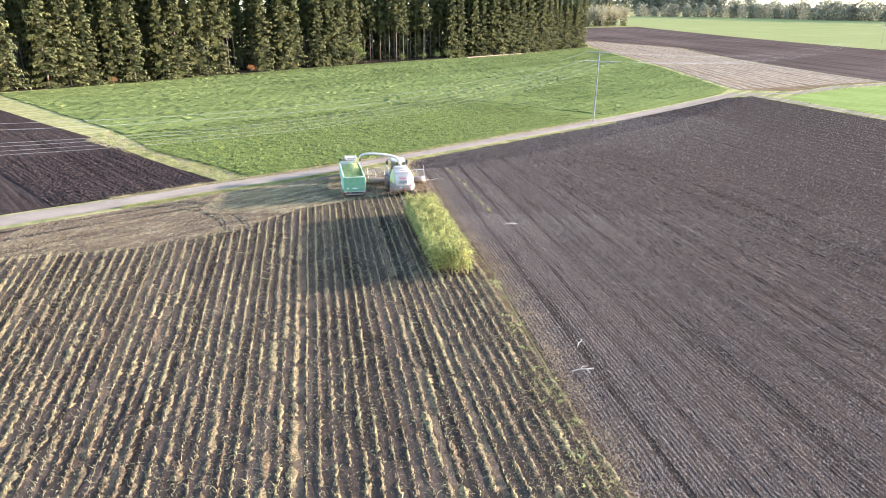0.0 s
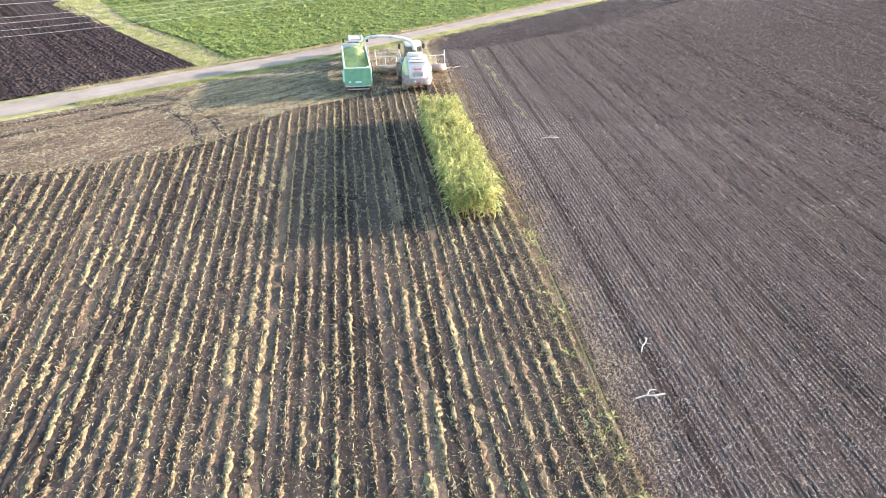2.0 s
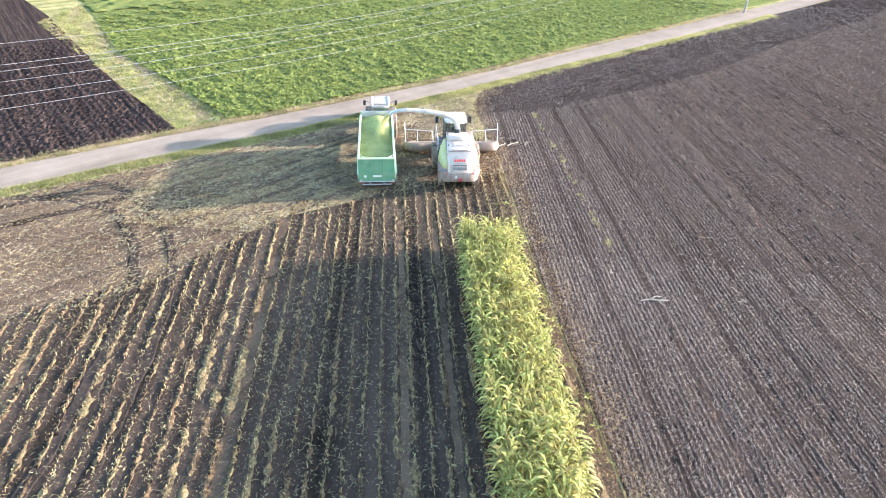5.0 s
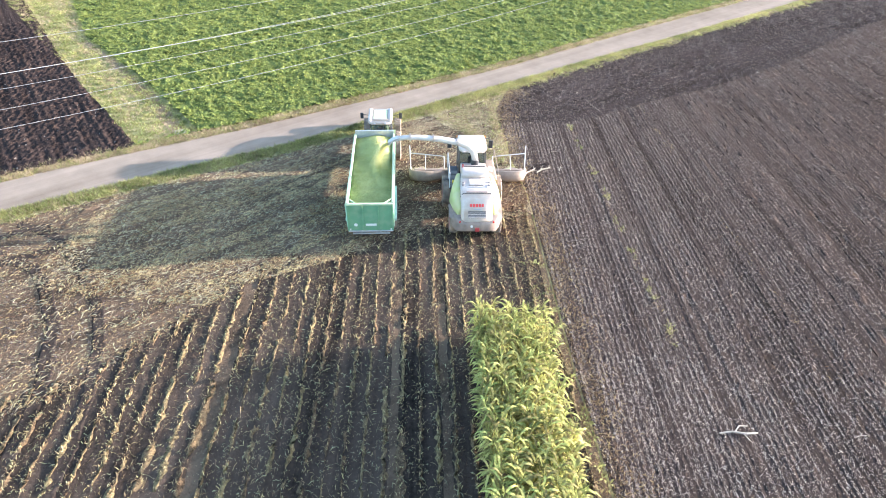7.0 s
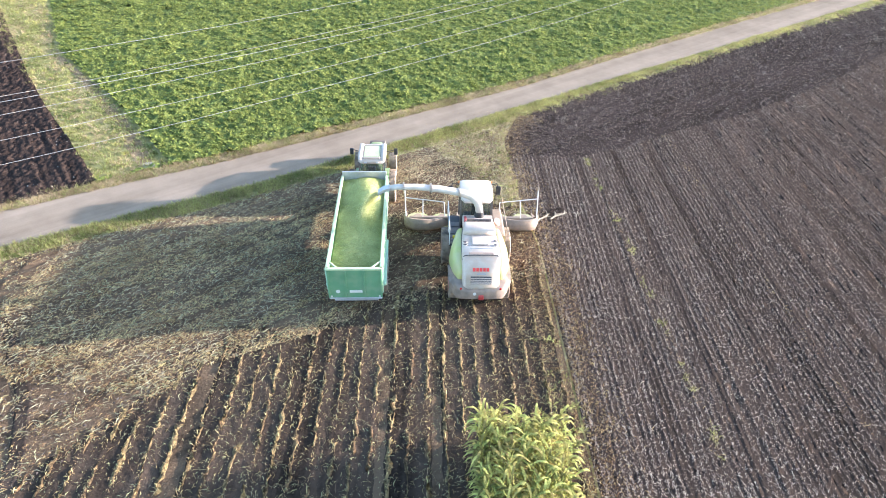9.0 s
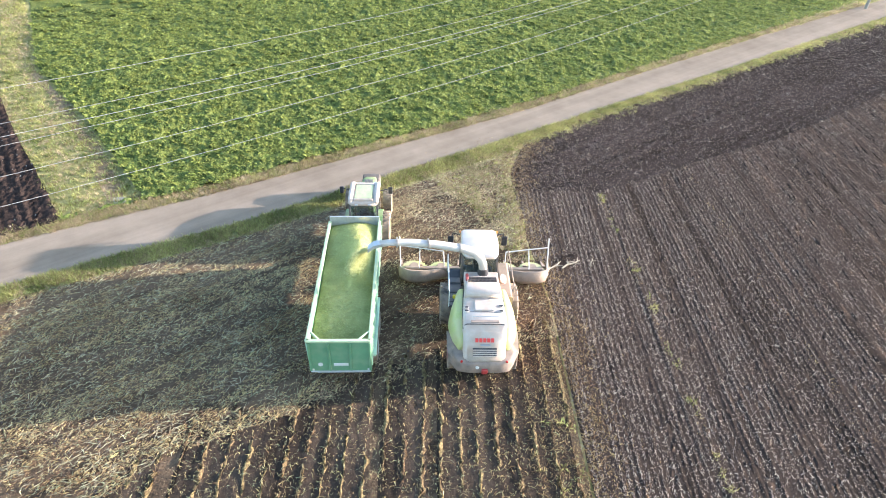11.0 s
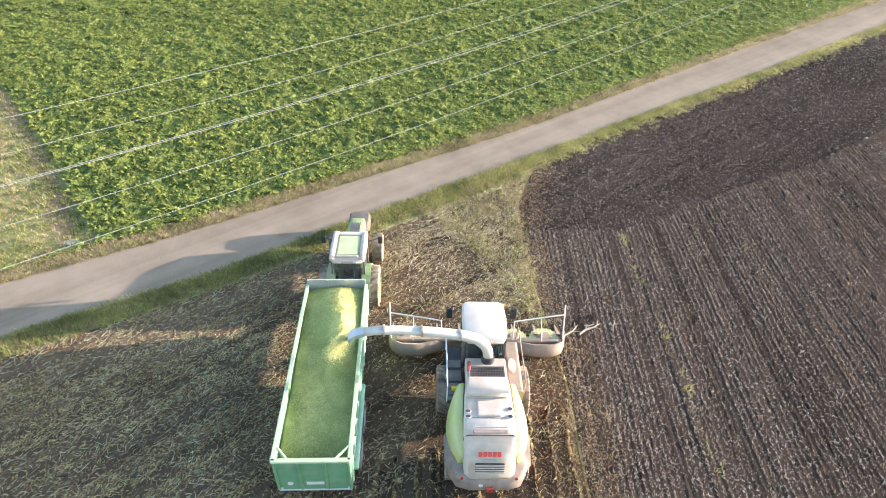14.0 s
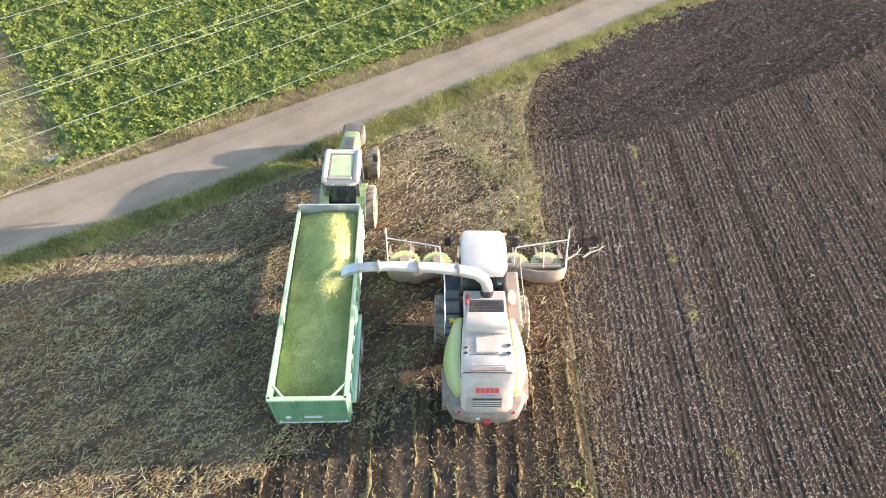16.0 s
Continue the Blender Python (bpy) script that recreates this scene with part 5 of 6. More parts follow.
    loft(bm, [[a0 + reach * d + side * u + Vector((0, 0, zz + e)) for u, e in ((-w, 0.05), (w, 0.05), (w, -0.12), (w * 0.85, -0.12), (w * 0.85, 0.02), (-w * 0.85, 0.02), (-w * 0.85, -0.12), (-w, -0.12))]
              for d, w, zz in ((0, 0.19, 0.04), (0.35, 0.19, -0.06), (0.62, 0.2, -0.26))])
    part("spout_flap", bm, M_steel, spout, "worn steel deflector flap")
    # wheels
    for s in (-1, 1):
        wheel(h, s * 1.5, 4.25, 1.02, 0.76, M_tyre, M_red, lugs=20)
        wheel(h, s * 1.3, 1.3, 0.74, 0.52, M_tyre, M_red, lugs=16)
    # maize header
    bm = bmesh.new()
    box(bm, -3.7, 3.7, 7.05, 7.3, 0.45, 0.95, 0.05)
    head = part("header_frame", bm, M_dustskin, h, "dusty steel header frame")
    bm = bmesh.new()
    loft(bm, [[(x, 5.0, 0.9), (x, 7.2, 0.35), (x, 7.2, 1.15), (x, 5.0, 1.6)] for x in (-0.45, 0.45)])
    part("feeder_house", bm, M_grey, h)
    for s in (-1, 1):
        bm = bmesh.new()
        secs = []
        for x, yb, zt in ((1.25, 7.2, 0.75), (1.9, 6.95, 0.92), (2.6, 6.72, 1.0), (3.4, 6.72, 1.02), (3.85, 6.95, 0.98), (4.02, 7.35, 0.9), (4.05, 7.9, 0.7)):
            secs.append([(s * x, yb, 0.22), (s * x, yb - 0.16, 0.5), (s * x, yb, zt), (s * x, yb + 0.1, zt), (s * x, yb + 0.0, 0.5), (s * x, yb + 0.2, 0.22)])
        loft(bm, secs)
        part("end_shell", bm, M_dustskin, head, "dusty curved sheet steel end shell", True)
        for x, r in ((3.2, 0.72), (1.75, 0.66)):
            bm = bmesh.new()
            rod(bm, (s * x, 7.62, 0.32), (s * x, 7.62, 0.42), r, 28)
            for k in range(24):
                a = 2 * math.pi * k / 24
                mm = Matrix.Translation((s * x + math.cos(a) * r, 7.62 + math.sin(a) * r, 0.37)) @ Matrix.Rotation(a, 4, "Z") @ Matrix.Diagonal((0.14, 0.05, 0.04, 1))
                bmesh.ops.create_cube(bm, size=1.0, matrix=mm)
            disc = part("rotor", bm, M_lime, head, "green toothed rotor disc")
            bm = bmesh.new()
            rod(bm, (s * x, 7.62, 0.42), (s * x, 7.62, 0.72), r * 0.55, 20, r * 0.3)
            part("rotor_cone", bm, M_dustskin, disc)
        for k in range(4):
            bm = bmesh.new()
            x = s * (0.75 + 1.05 * k)
            loft(bm, [[(x - 0.12, 7.9, 0.15), (x + 0.12, 7.9, 0.15), (x + 0.1, 7.9, 0.5), (x - 0.1, 7.9, 0.5)], [(x - 0.02, 8.9, 0.06), (x + 0.02, 8.9, 0.06), (x + 0.02, 8.9, 0.1), (x - 0.02, 8.9, 0.1)]])
            part("divider", bm, M_dustskin, head, "pointed row divider")
        bm = bmesh.new()
        rail(bm, [(s * 1.6, 7.1, 1.0), (s * 1.65, 7.5, 1.75), (s * 2.9, 7.75, 1.75), (s * 3.95, 7.95, 1.75)], 0.028)
        rod(bm, (s * 2.9, 7.75, 1.75), (s * 2.9, 7.0, 1.0), 0.022, 6)
        part("guard_rail", bm, M_whitelabel, head, "pale tubular guard rail")
        bm = bmesh.new()
        rod(bm, (s * 3.9, 7.2, 0.9), (s * 3.98, 8.1, 2.25), 0.03, 6)
        part("marker_rod", bm, M_whitelabel, head, "pale upright crop rod")
    return h


def trailer(m):
    t = thing("forage_trailer", m, "green steel forage trailer with ribbed sides", "trailer")
    W, L0, L1, Z0, Z1 = 1.3, 0.25, 8.9, 1.1, 2.72
    bm = bmesh.new()
    box(bm, -W, W, L0, L1, Z0 - 0.1, Z0)
    part("floor", bm, M_trailer, t)
    for s in (-1, 1):
        bm = bmesh.new()
        box(bm, s * W - 0.035, s * W + 0.035, L0, L1, Z0, Z1)
        wall = part("side_wall", bm, M_trailer, t, "green ribbed side wall")
        # ribs paler than the wall: sunlight on them is put into their colour
        for k in range(12):
            bm = bmesh.new()
            y = L0 + 0.15 + k * 0.75
            loft(bm, [[(s * (W + 0.03), y - 0.05, z), (s * (W + 0.03), y + 0.09, z), (s * (W + d), y + 0.06, z), (s * (W + d), y - 0.02, z)] for z, d in ((Z0, 0.07), (Z1 - 0.3, 0.12), (Z1 - 0.08, 0.13))])
            part("rib", bm, M_trimg, wall, "pressed rib, its green paled to look sunlit")
        bm = bmesh.new()
        box(bm, s * W - 0.07, s * W + 0.08, L0 - 0.06, L1, Z1 - 0.02, Z1 + 0.09, 0.02)
        part("top_rail", bm, M_rim, wall, "pale top rail")
        bm = bmesh.new()
        box(bm, s * (W + 0.02) if s > 0 else -W - 0.2, s * W + 0.2 if s > 0 else -W - 0.02, 0.75, 4.5, 1.2, 1.36, 0.05, 2)
        guard = part("mudguard", bm, M_trimg, t, "pale green mudguard box")
        bm = bmesh.new()
        box(bm, s * 1.12 - 0.16, s * 1.12 + 0.16, 0.36, 0.44, 0.72, 0.86, 0.01)
        part("tail_lamp", bm, M_lamp, t)
        bm = bmesh.new()
        box(bm, s * 1.2 - 0.06, s * 1.2 + 0.06, 0.18, 0.2, 0.98, 1.08)
        part("reflector", bm, M_whitelabel, t)
    bm = bmesh.new()
    box(bm, -W - 0.03, W + 0.03, L0 - 0.05, L0 + 0.02, Z0 - 0.15, Z1)
    gate = part("tailgate", bm, M_trailer, t, "green steel tailgate")
    for x in (-W + 0.03, -0.45, 0.45, W - 0.03):
        bm = bmesh.new()
        box(bm, x - 0.05, x + 0.05, L0 - 0.11, L0 - 0.05, Z0 - 0.12, Z1 - 0.06, 0.015)
        part("rib", bm, M_trailer, gate)
    bm = bmesh.new()
    box(bm, -W - 0.05, W + 0.05, L0 - 0.12, L0 + 0.05, Z1 - 0.02, Z1 + 0.09, 0.02)
    part("top_rail", bm, M_rim, gate, "pale top rail")
    for s in (-1, 1):
        bm = bmesh.new()
        rod(bm, (s * (W - 0.02), L0 + 0.55, Z1 + 0.04), (s * (W - 0.5), L0 + 0.0, Z1 + 0.04), 0.05, 6)
        part("corner_brace", bm, M_rim, t, "pale diagonal corner brace")
    bm = bmesh.new()
    rod(bm, (-0.85, L0 - 0.07, 1.35), (-0.85, L0 - 0.045, 1.35), 0.1, 16)
    part("speed_disc", bm, M_whitelabel, gate, "round white disc")
    bm = bmesh.new()
    box(bm, -0.28, 0.34, L0 - 0.075, L0 - 0.04, 1.28, 1.42)
    part("name_plate", bm, M_whitelabel, gate, "plain white plate")
    bm = bmesh.new()
    box(bm, -W, W, 0.17, 0.36, 0.86, 0.94, 0.02)
    part("rear_beam", bm, M_steel, t, "pale steel rear beam")
    bm = bmesh.new()
    box(bm, -1.1, 1.1, 0.5, 0.6, 0.45, 0.55, 0.02)
    for x in (-0.55, 0.55):
        box(bm, x - 0.04, x + 0.04, 0.52, 0.6, 0.5, 0.95)
    part("underrun_bar", bm, M_steel, t)
    # headboard
    bm = bmesh.new()
    box(bm, -W, W, L1 - 0.02, L1 + 0.05, Z0, Z1 + 0.35)
    board = part("headboard", bm, M_steel, t, "grey steel headboard")
    for x in (-W + 0.04, -0.4, 0.4, W - 0.04):
        bm = bmesh.new()
        box(bm, x - 0.04, x + 0.04, L1 - 0.06, L1 - 0.02, Z1 - 0.4, Z1 + 0.36)
        part("rib", bm, M_steel, board)
    bm = bmesh.new()
    for s in (-1, 1):
        box(bm, s * 0.45 - 0.07, s * 0.45 + 0.07, 0.3, 8.9, 0.75, 1.05)
    for y in (1.0, 2.7, 4.4, 6.2, 8.0):
        box(bm, -0.9, 0.9, y - 0.06, y + 0.06, 0.85, 1.05)
    part("chassis", bm, M_grey, t)
    bm = bmesh.new()
    for s in (-1, 1):
        rod(bm, (s * 0.45, 8.8, 0.85), (0, 10.3, 0.6), 0.08, 8)
    part("drawbar", bm, M_trailer, t)
    for y in (1.85, 3.4):
        bm = bmesh.new()
        rod(bm, (-1.1, y, 0.66), (1.1, y, 0.66), 0.08, 8)
        part("axle", bm, M_grey, t)
        for s in (-1, 1):
            wheel(t, s * 1.27, y, 0.66, 0.5, M_tyre, M_whitelabel, lugs=16)
    return t


def tractor(m):
    t = thing("tractor", m, "green tractor with a white cab roof hitched to the trailer", "tractor")
    bm = bmesh.new()
    loft(bm, [rounded(w, 1.05, z1, y, 0.14) for y, w, z1 in ((1.6, 0.5, 2.12), (2.8, 0.48, 2.05), (4.0, 0.44, 1.9), (4.6, 0.38, 1.7))])
    hood = part("hood", bm, M_tgreen, t, "green sloping engine hood", True)
    for k in range(6):
        bm = bmesh.new()
        box(bm, -0.25 + 0.085 * k, -0.2 + 0.085 * k, 2.9, 3.9, 1.93, 2.09)
        for v in bm.verts:
            v.co.z -= (v.co.y - 2.9) * 0.14
        part("hood_vent", bm, M_grey, hood)
    bm = bmesh.new()
    box(bm, -0.35, 0.35, -0.6, 4.3, 0.7, 1.2, 0.08)
    part("chassis", bm, M_grey, t)
    bm = bmesh.new()
    loft(bm, [rounded(0.3, 0.55, 1.15, 4.6, 0.08), rounded(0.56, 0.5, 1.3, 5.0, 0.1), rounded(0.56, 0.5, 1.3, 5.6, 0.1), rounded(0.4, 0.55, 1.15, 5.95, 0.1)])
    part("front_weight", bm, M_ballast, t, "dusty brown front ballast block")
    bm = bmesh.new()
    rod(bm, (0.52, 1.7, 2.0), (0.52, 1.7, 3.05), 0.06, 10)
    part("exhaust", bm, M_steel, t)
    bm = bmesh.new()
    loft(bm, [rounded(0.68, 1.25, 2.85, -0.35, 0.08), rounded(0.82, 1.25, 2.88, 0.5, 0.08), rounded(0.66, 1.25, 2.86, 1.5, 0.1, 0.04)])
    cab = part("cab", bm, M_glass, t, "dark glass driver cab")
    bm = bmesh.new()
    box(bm, -0.55, 0.55, -0.2, 1.4, 1.2, 1.7, 0.08)
    part("cab_floor", bm, M_black, cab)
    bm = bmesh.new()
    box(bm, -0.25, 0.25, 0.1, 0.55, 1.7, 1.9, 0.06)
    box(bm, -0.24, 0.24, 0.02, 0.14, 1.8, 2.45, 0.05)
    part("driver_seat", bm, M_black, cab)
    for x in (-0.76, 0.76):
        for y in (-0.3, 0.6, 1.42):
            bm = bmesh.new()
            box(bm, x - 0.04, x + 0.04, y - 0.05, y + 0.05, 1.3, 2.9)
            part("pillar", bm, M_grey, cab)
    bm = bmesh.new()
    loft(bm, [rounded(w, 2.84, z1, y, 0.08) for y, w, z1 in ((-0.48, 0.66, 3.02), (-0.3, 0.82, 3.1), (0.6, 0.86, 3.16), (1.5, 0.82, 3.1), (1.72, 0.66, 3.02))])
    roof = part("cab_roof", bm, M_white, t, "white cab roof", True)
    bm = bmesh.new()
    box(bm, -0.5, 0.5, -0.22, 1.22, 3.1, 3.19, 0.04)
    part("roof_hatch", bm, mat("roof_glass", (0.37, 0.39, 0.2), 0.3, var=0.2, bump=0, dust=0.3), roof, "pale olive tinted roof hatch")
    for s in (-1, 1):
        bm = bmesh.new()
        loft(bm, [[(s * (0.68 + o), y, z) for o, z in ((-0.13, 3.02), (0.15, 2.95), (0.13, h1 - 0.03), (0.05, h1), (-0.1, h1 - 0.02))] for y, h1 in ((-0.42, 3.14), (-0.2, 3.23), (1.3, 3.25), (1.62, 3.14))])
        bmesh.ops.recalc_face_normals(bm, faces=bm.faces)
        part("roof_rail", bm, M_white, roof, "raised white edge of the cab roof", True)
    for y in (-0.3, 1.3):
        bm = bmesh.new()
        box(bm, -0.52, 0.52, y - 0.06, y + 0.06, 3.08, 3.215, 0.03)
        part("hatch_frame", bm, M_white, roof)
    for k in (-0.36, 0.36):
        bm = bmesh.new()
        box(bm, k - 0.09, k + 0.09, -0.53, -0.45, 2.88, 2.98, 0.02)
        part("work_lamp", bm, M_steel, roof, "small rear work lamp")
    for s in (-1, 1):
        bm = bmesh.new()
        out = []
        for k in range(9):
            a = radians(15 + 150 * k / 8)
            out.append((math.cos(a) * 1.12, 1.02 + math.sin(a) * 1.1))
        loft(bm, [[(s * 0.62, y, z), (s * 1.04, y, z), (s * 1.04, y * 0.95, z - 0.06), (s * 0.62, y * 0.95, z - 0.06)] for y, z in out])
        part("fender", bm, M_tgreen, t, "green rear fender")
        bm = bmesh.new()
        rail(bm, [(s * 0.78, 1.5, 2.6), (s * 1.35, 1.7, 2.65)], 0.025)
        arm = part("mirror_arm", bm, M_black, t)
        bm = bmesh.new()
        box(bm, s * 1.4 - 0.12, s * 1.4 + 0.12, 1.66, 1.74, 2.3, 2.75, 0.03)
        part("mirror", bm, M_black, arm)
        wheel(t, s * 1.1, 0.0, 1.02, 0.68, M_tyre, M_tgreen, lugs=18)
        wheel(t, s * 1.12, 3.25, 0.78, 0.56, M_tyre, M_tgreen, lugs=16)
    return t


HARV = pose(-2.4, 69.85, 0.06, 0, 0, YAW)
TRAIL = pose(-8.46, 68.6, 0.06, 0, 0, 10.7)
harvester(HARV)
trailer(TRAIL)
tractor(pose(-10.11, 79.2, 0.06, 0, 0, 10.0))

# ---- chopped maize in the trailer ----
gxs, gys = np.meshgrid(np.linspace(-1.25, 1.25, 41), np.linspace(0.31, 8.86, 121))


def heap(x, y):
    h = 2.24 + 0.24 * np.clip((y - 3.6) / 2.4, 0, 1) + 0.5 * np.exp(-((y - 7.5) / 1.5) ** 2 - ((x - 0.15) / 0.9) ** 2) + 0.42 * np.exp(-((y - 5.7) / 1.3) ** 2 - ((x - 0.55) / 0.55) ** 2)
    h += 0.12 * np.exp(-((y - 2.4) / 1.9) ** 2 - ((x + 0.25) / 0.9) ** 2) - 0.25 * np.exp(-((y - 0.3) / 0.7) ** 2)
    return h


gzs = np.minimum(heap(gxs, gys), 3.15)
for k in range(gzs.shape[0]):
    for j in range(gzs.shape[1]):
        gzs[k, j] += 0.05 * noise.noise(Vector((gxs[k, j] * 3, gys[k, j] * 3, 0))) + 0.03 * noise.noise(Vector((gxs[k, j] * 11, gys[k, j] * 11, 4)))
top = np.stack((gxs, gys, gzs), -1).reshape(-1, 3)
ix = np.arange(top.shape[0]).reshape(gzs.shape)
qd = np.stack((ix[:-1, :-1], ix[:-1, 1:], ix[1:, 1:], ix[1:, :-1]), -1).reshape(-1, 4)
ring = np.concatenate((ix[0, :], ix[1:, -1], ix[-1, -2::-1], ix[-2:0:-1, 0]))
low = top[ring].copy()
low[:, 2] = 1.105
nb = len(top)
rl_ = len(ring)
ks = np.arange(rl_)
kn = (ks + 1) % rl_
skirt = np.concatenate((np.stack((ring[ks], nb + ks, ring[kn]), -1), np.stack((ring[kn], nb + ks, nb + kn), -1)))
load = new("silage_load", soup("silage_load", np.concatenate((top, low)), np.concatenate((qd[:, [0, 1, 2]], qd[:, [0, 2, 3]], skirt)), M_silage, True))
load.matrix_world = TRAIL
tagged(load, "heaped chopped green maize filling the trailer", "silage")
n = 16000
bx, by = rng.uniform(-1.24, 1.24, n), rng.uniform(0.33, 8.84, n)
bits = np.stack((bx, by, np.minimum(heap(bx, by), 3.15) + rng.uniform(-0.02, 0.05, n)), -1)
BITS = [blade_shape(0.07, 0.012, 0.02, 0.01), blade_shape(0.05, 0.016, 0.015, 0.0), blade_shape(0.09, 0.01, 0.03, 0.02)]
ob = new("silage_bits", scatter("silage_bits", BITS, bits, M_silbit, rng, (0.4, 1.0), 0.5))
ob.matrix_world = TRAIL
tagged(ob, "loose chopped maize bits on the load", "silage", kind="stuff")
# the stream of chopped crop that falls from the spout
end = HARV @ Vector((-5.2, 3.95, 4.5))
M_chaff = mat("flying_chaff", (0.60, 0.58, 0.24), 0.9, var=0.15, rgb2=(0.72, 0.69, 0.33), island=0.15, bump=0, trans=0.4)
n = 5500
u = rng.random(n)
spread = 0.05 + 0.15 * u
cx = end.x - 0.9 * u + rng.normal(0, 1, n) * spread
cy = end.y + 0.45 * u + rng.normal(0, 1, n) * spread
cz = end.z - 0.35 * u - 1.5 * u * u + rng.normal(0, 1, n) * spread * 0.6
tagged(new("chaff_stream", scatter("chaff_stream", BITS, np.stack((cx, cy, cz), -1), M_chaff, rng, (0.5, 1.2), 0.6)), "stream of chopped green maize falling into the trailer", "chaff", kind="stuff")

# ---- power line ----
M_pole = mat("pole_wood", (0.25, 0.225, 0.19), 0.8, var=0.2, scale=1.0, fine=15, bump=0.2)
M_wire = mat("aluminium_wire", (0.30, 0.30, 0.285), 0.8, 0.0, var=0.05, bump=0)
LINE = Vector((0.682, 0.731, 0))
ACROSS = Vector((0.731, -0.682, 0))
WIRES = ((-4.0, 14.1), (-1.5, 14.1), (1.5, 14.1), (4.0, 14.1), (-2.6, 16.2), (2.6, 16.2))


def power_pole(x, y, drop):
    z = float(rise(x, y))
    p = thing("power_pole", pose(x, y, z), "tall weathered pole with two crossarms beside the farm track", "power pole", "poles of the power line")
    bm = bmesh.new()
    rod(bm, (0, 0, -0.3), (0, 0, 16.3 - drop), 0.2, 14, 0.13)
    part("pole", bm, M_pole, p)
    for hgt, w in ((14.0 - drop, 4.2), (16.1 - drop, 2.8)):
        bm = bmesh.new()
        a, b = ACROSS * w, ACROSS * -w
        rod(bm, (a.x, a.y, hgt), (b.x, b.y, hgt), 0.09, 6)
        part("crossarm", bm, M_pole, p)
    for o, hgt in WIRES:
        hgt -= drop
        bm = bmesh.new()
        q = ACROSS * o
        rod(bm, (q.x, q.y, hgt - 0.1), (q.x, q.y, hgt + 0.12), 0.06, 8, 0.04)
        part("insulator", bm, M_grey, p)
    return p


POLES = [Vector((41.5, 141.8, 0)) + LINE * s for s in (-170, 0, 470, 900)]
DROPS = (0.0, 0.0, 0.0, 0.0)
for p, drop in zip(POLES, DROPS):
    power_pole(p.x, p.y, drop)
for a, b, sag, da, db in zip(POLES, POLES[1:], (6.4, 9.4, 8.0), DROPS, DROPS[1:]):
    for o, hgt in WIRES:
        bm = bmesh.new()
        pts = []
        for k in range(33):
            t = k / 32
            q = a.lerp(b, t) + ACROSS * o
            za, zb = float(rise(a.x, a.y)) - da, float(rise(b.x, b.y)) - db
            pts.append((q.x, q.y, za + (zb - za) * t + hgt + 0.12 - sag * 4 * t * (1 - t)))
        q0 = [[Vector(c) + ACROSS * 0.008 * math.cos(g) + Vector((0, 0, 0.008 * math.sin(g))) for g in (0, 1.57, 3.14, 4.71)] for c in pts]
        loft(bm, q0)
        tagged(new("power_cable", finish(bm, "power_cable", M_wire)), "thin pale overhead power cable", "cable", "cables of the power line")

# ---- forest ----
M_bark = mat("spruce_bark", (0.17, 0.13, 0.10), 0.9, var=0.3, scale=1, fine=8, bump=0.4, obj=0.2)
M_needle = mat("spruce_needles", (0.07225, 0.08075, 0.0306), 0.8, var=0.25, scale=0.25, fine=3, rgb2=(0.18, 0.172, 0.064), island=0.15, bump=0, trans=0.35)
M_broad = mat("autumn_leaves", (0.06, 0.10, 0.02), 0.7, var=0.4, scale=0.3, fine=2, rgb2=(0.18, 0.19, 0.05), island=0.4, bump=0, trans=0.3)
M_copper = mat("copper_leaves", (0.30, 0.13, 0.04), 0.7, var=0.3, island=0.4, bump=0, trans=0.3)


def spruce_meshes(seed, h, low, spread, boughs=10, taper=0.6, size=1.0, sprays=7):
    """Trunk and crown of a spruce: drooping boughs of many ragged sprays."""
    r = np.random.default_rng(seed)
    bm = bmesh.new()
    rod(bm, (0, 0, -0.5), (0, 0, h * 0.55), 0.26, 8, 0.16)
    rod(bm, (0, 0, h * 0.55), (0, 0, h), 0.16, 6, 0.02)
    for k in range(12):
        z, a = r.uniform(1.5, max(2.0, low * h)), r.uniform(0, 6.28)
        rod(bm, (0, 0, z), (math.cos(a) * 1.1, math.sin(a) * 1.1, z - 0.15), 0.03, 4, 0.01)
    trunk = finish(bm, "trunk", M_bark)
    V, F = [], []
    z = low * h
    while z < h:
        t = (z - low * h) / (h * (1 - low))
        R = spread * (1 - t) ** taper * (0.6 + 0.4 * r.random()) + 0.25
        for k in range(boughs):
            a = r.uniform(0, 6.28)
            L = R * r.uniform(0.55, 1.15)
            zj = z + r.normal(0, 0.45)
            c, s = math.cos(a), math.sin(a)
            for j in range(sprays):
                d = L * (0.15 + 0.85 * (j + r.random()) / sprays)
                w = (0.5 + 0.55 * r.random()) * size
                px, pz = d, zj - 0.18 * d * (1 - t) + 0.1 * r.normal()
                off = r.normal(0, 0.28) * (0.4 + 0.5 * d / max(L, 0.1))
                b = len(V)
                drop = r.uniform(0.5, 1.2) * size
                for lx, ly, lz in ((px - 0.15, off - w * 0.5, pz), (px + 0.1, off + w * 0.5, pz + 0.05), (px + 0.3, off, pz - drop), (px + 0.35 + 0.2 * r.random(), off + w * 0.2, pz - 0.1)):
                    V.append((lx * c - ly * s, lx * s + ly * c, lz))
                F += [(b, b + 1, b + 2), (b, b + 3, b + 1)]
        z += h * 0.03 * (0.8 + 0.4 * r.random())
    crown = soup("crown", V, F, M_needle)
    return trunk, crown


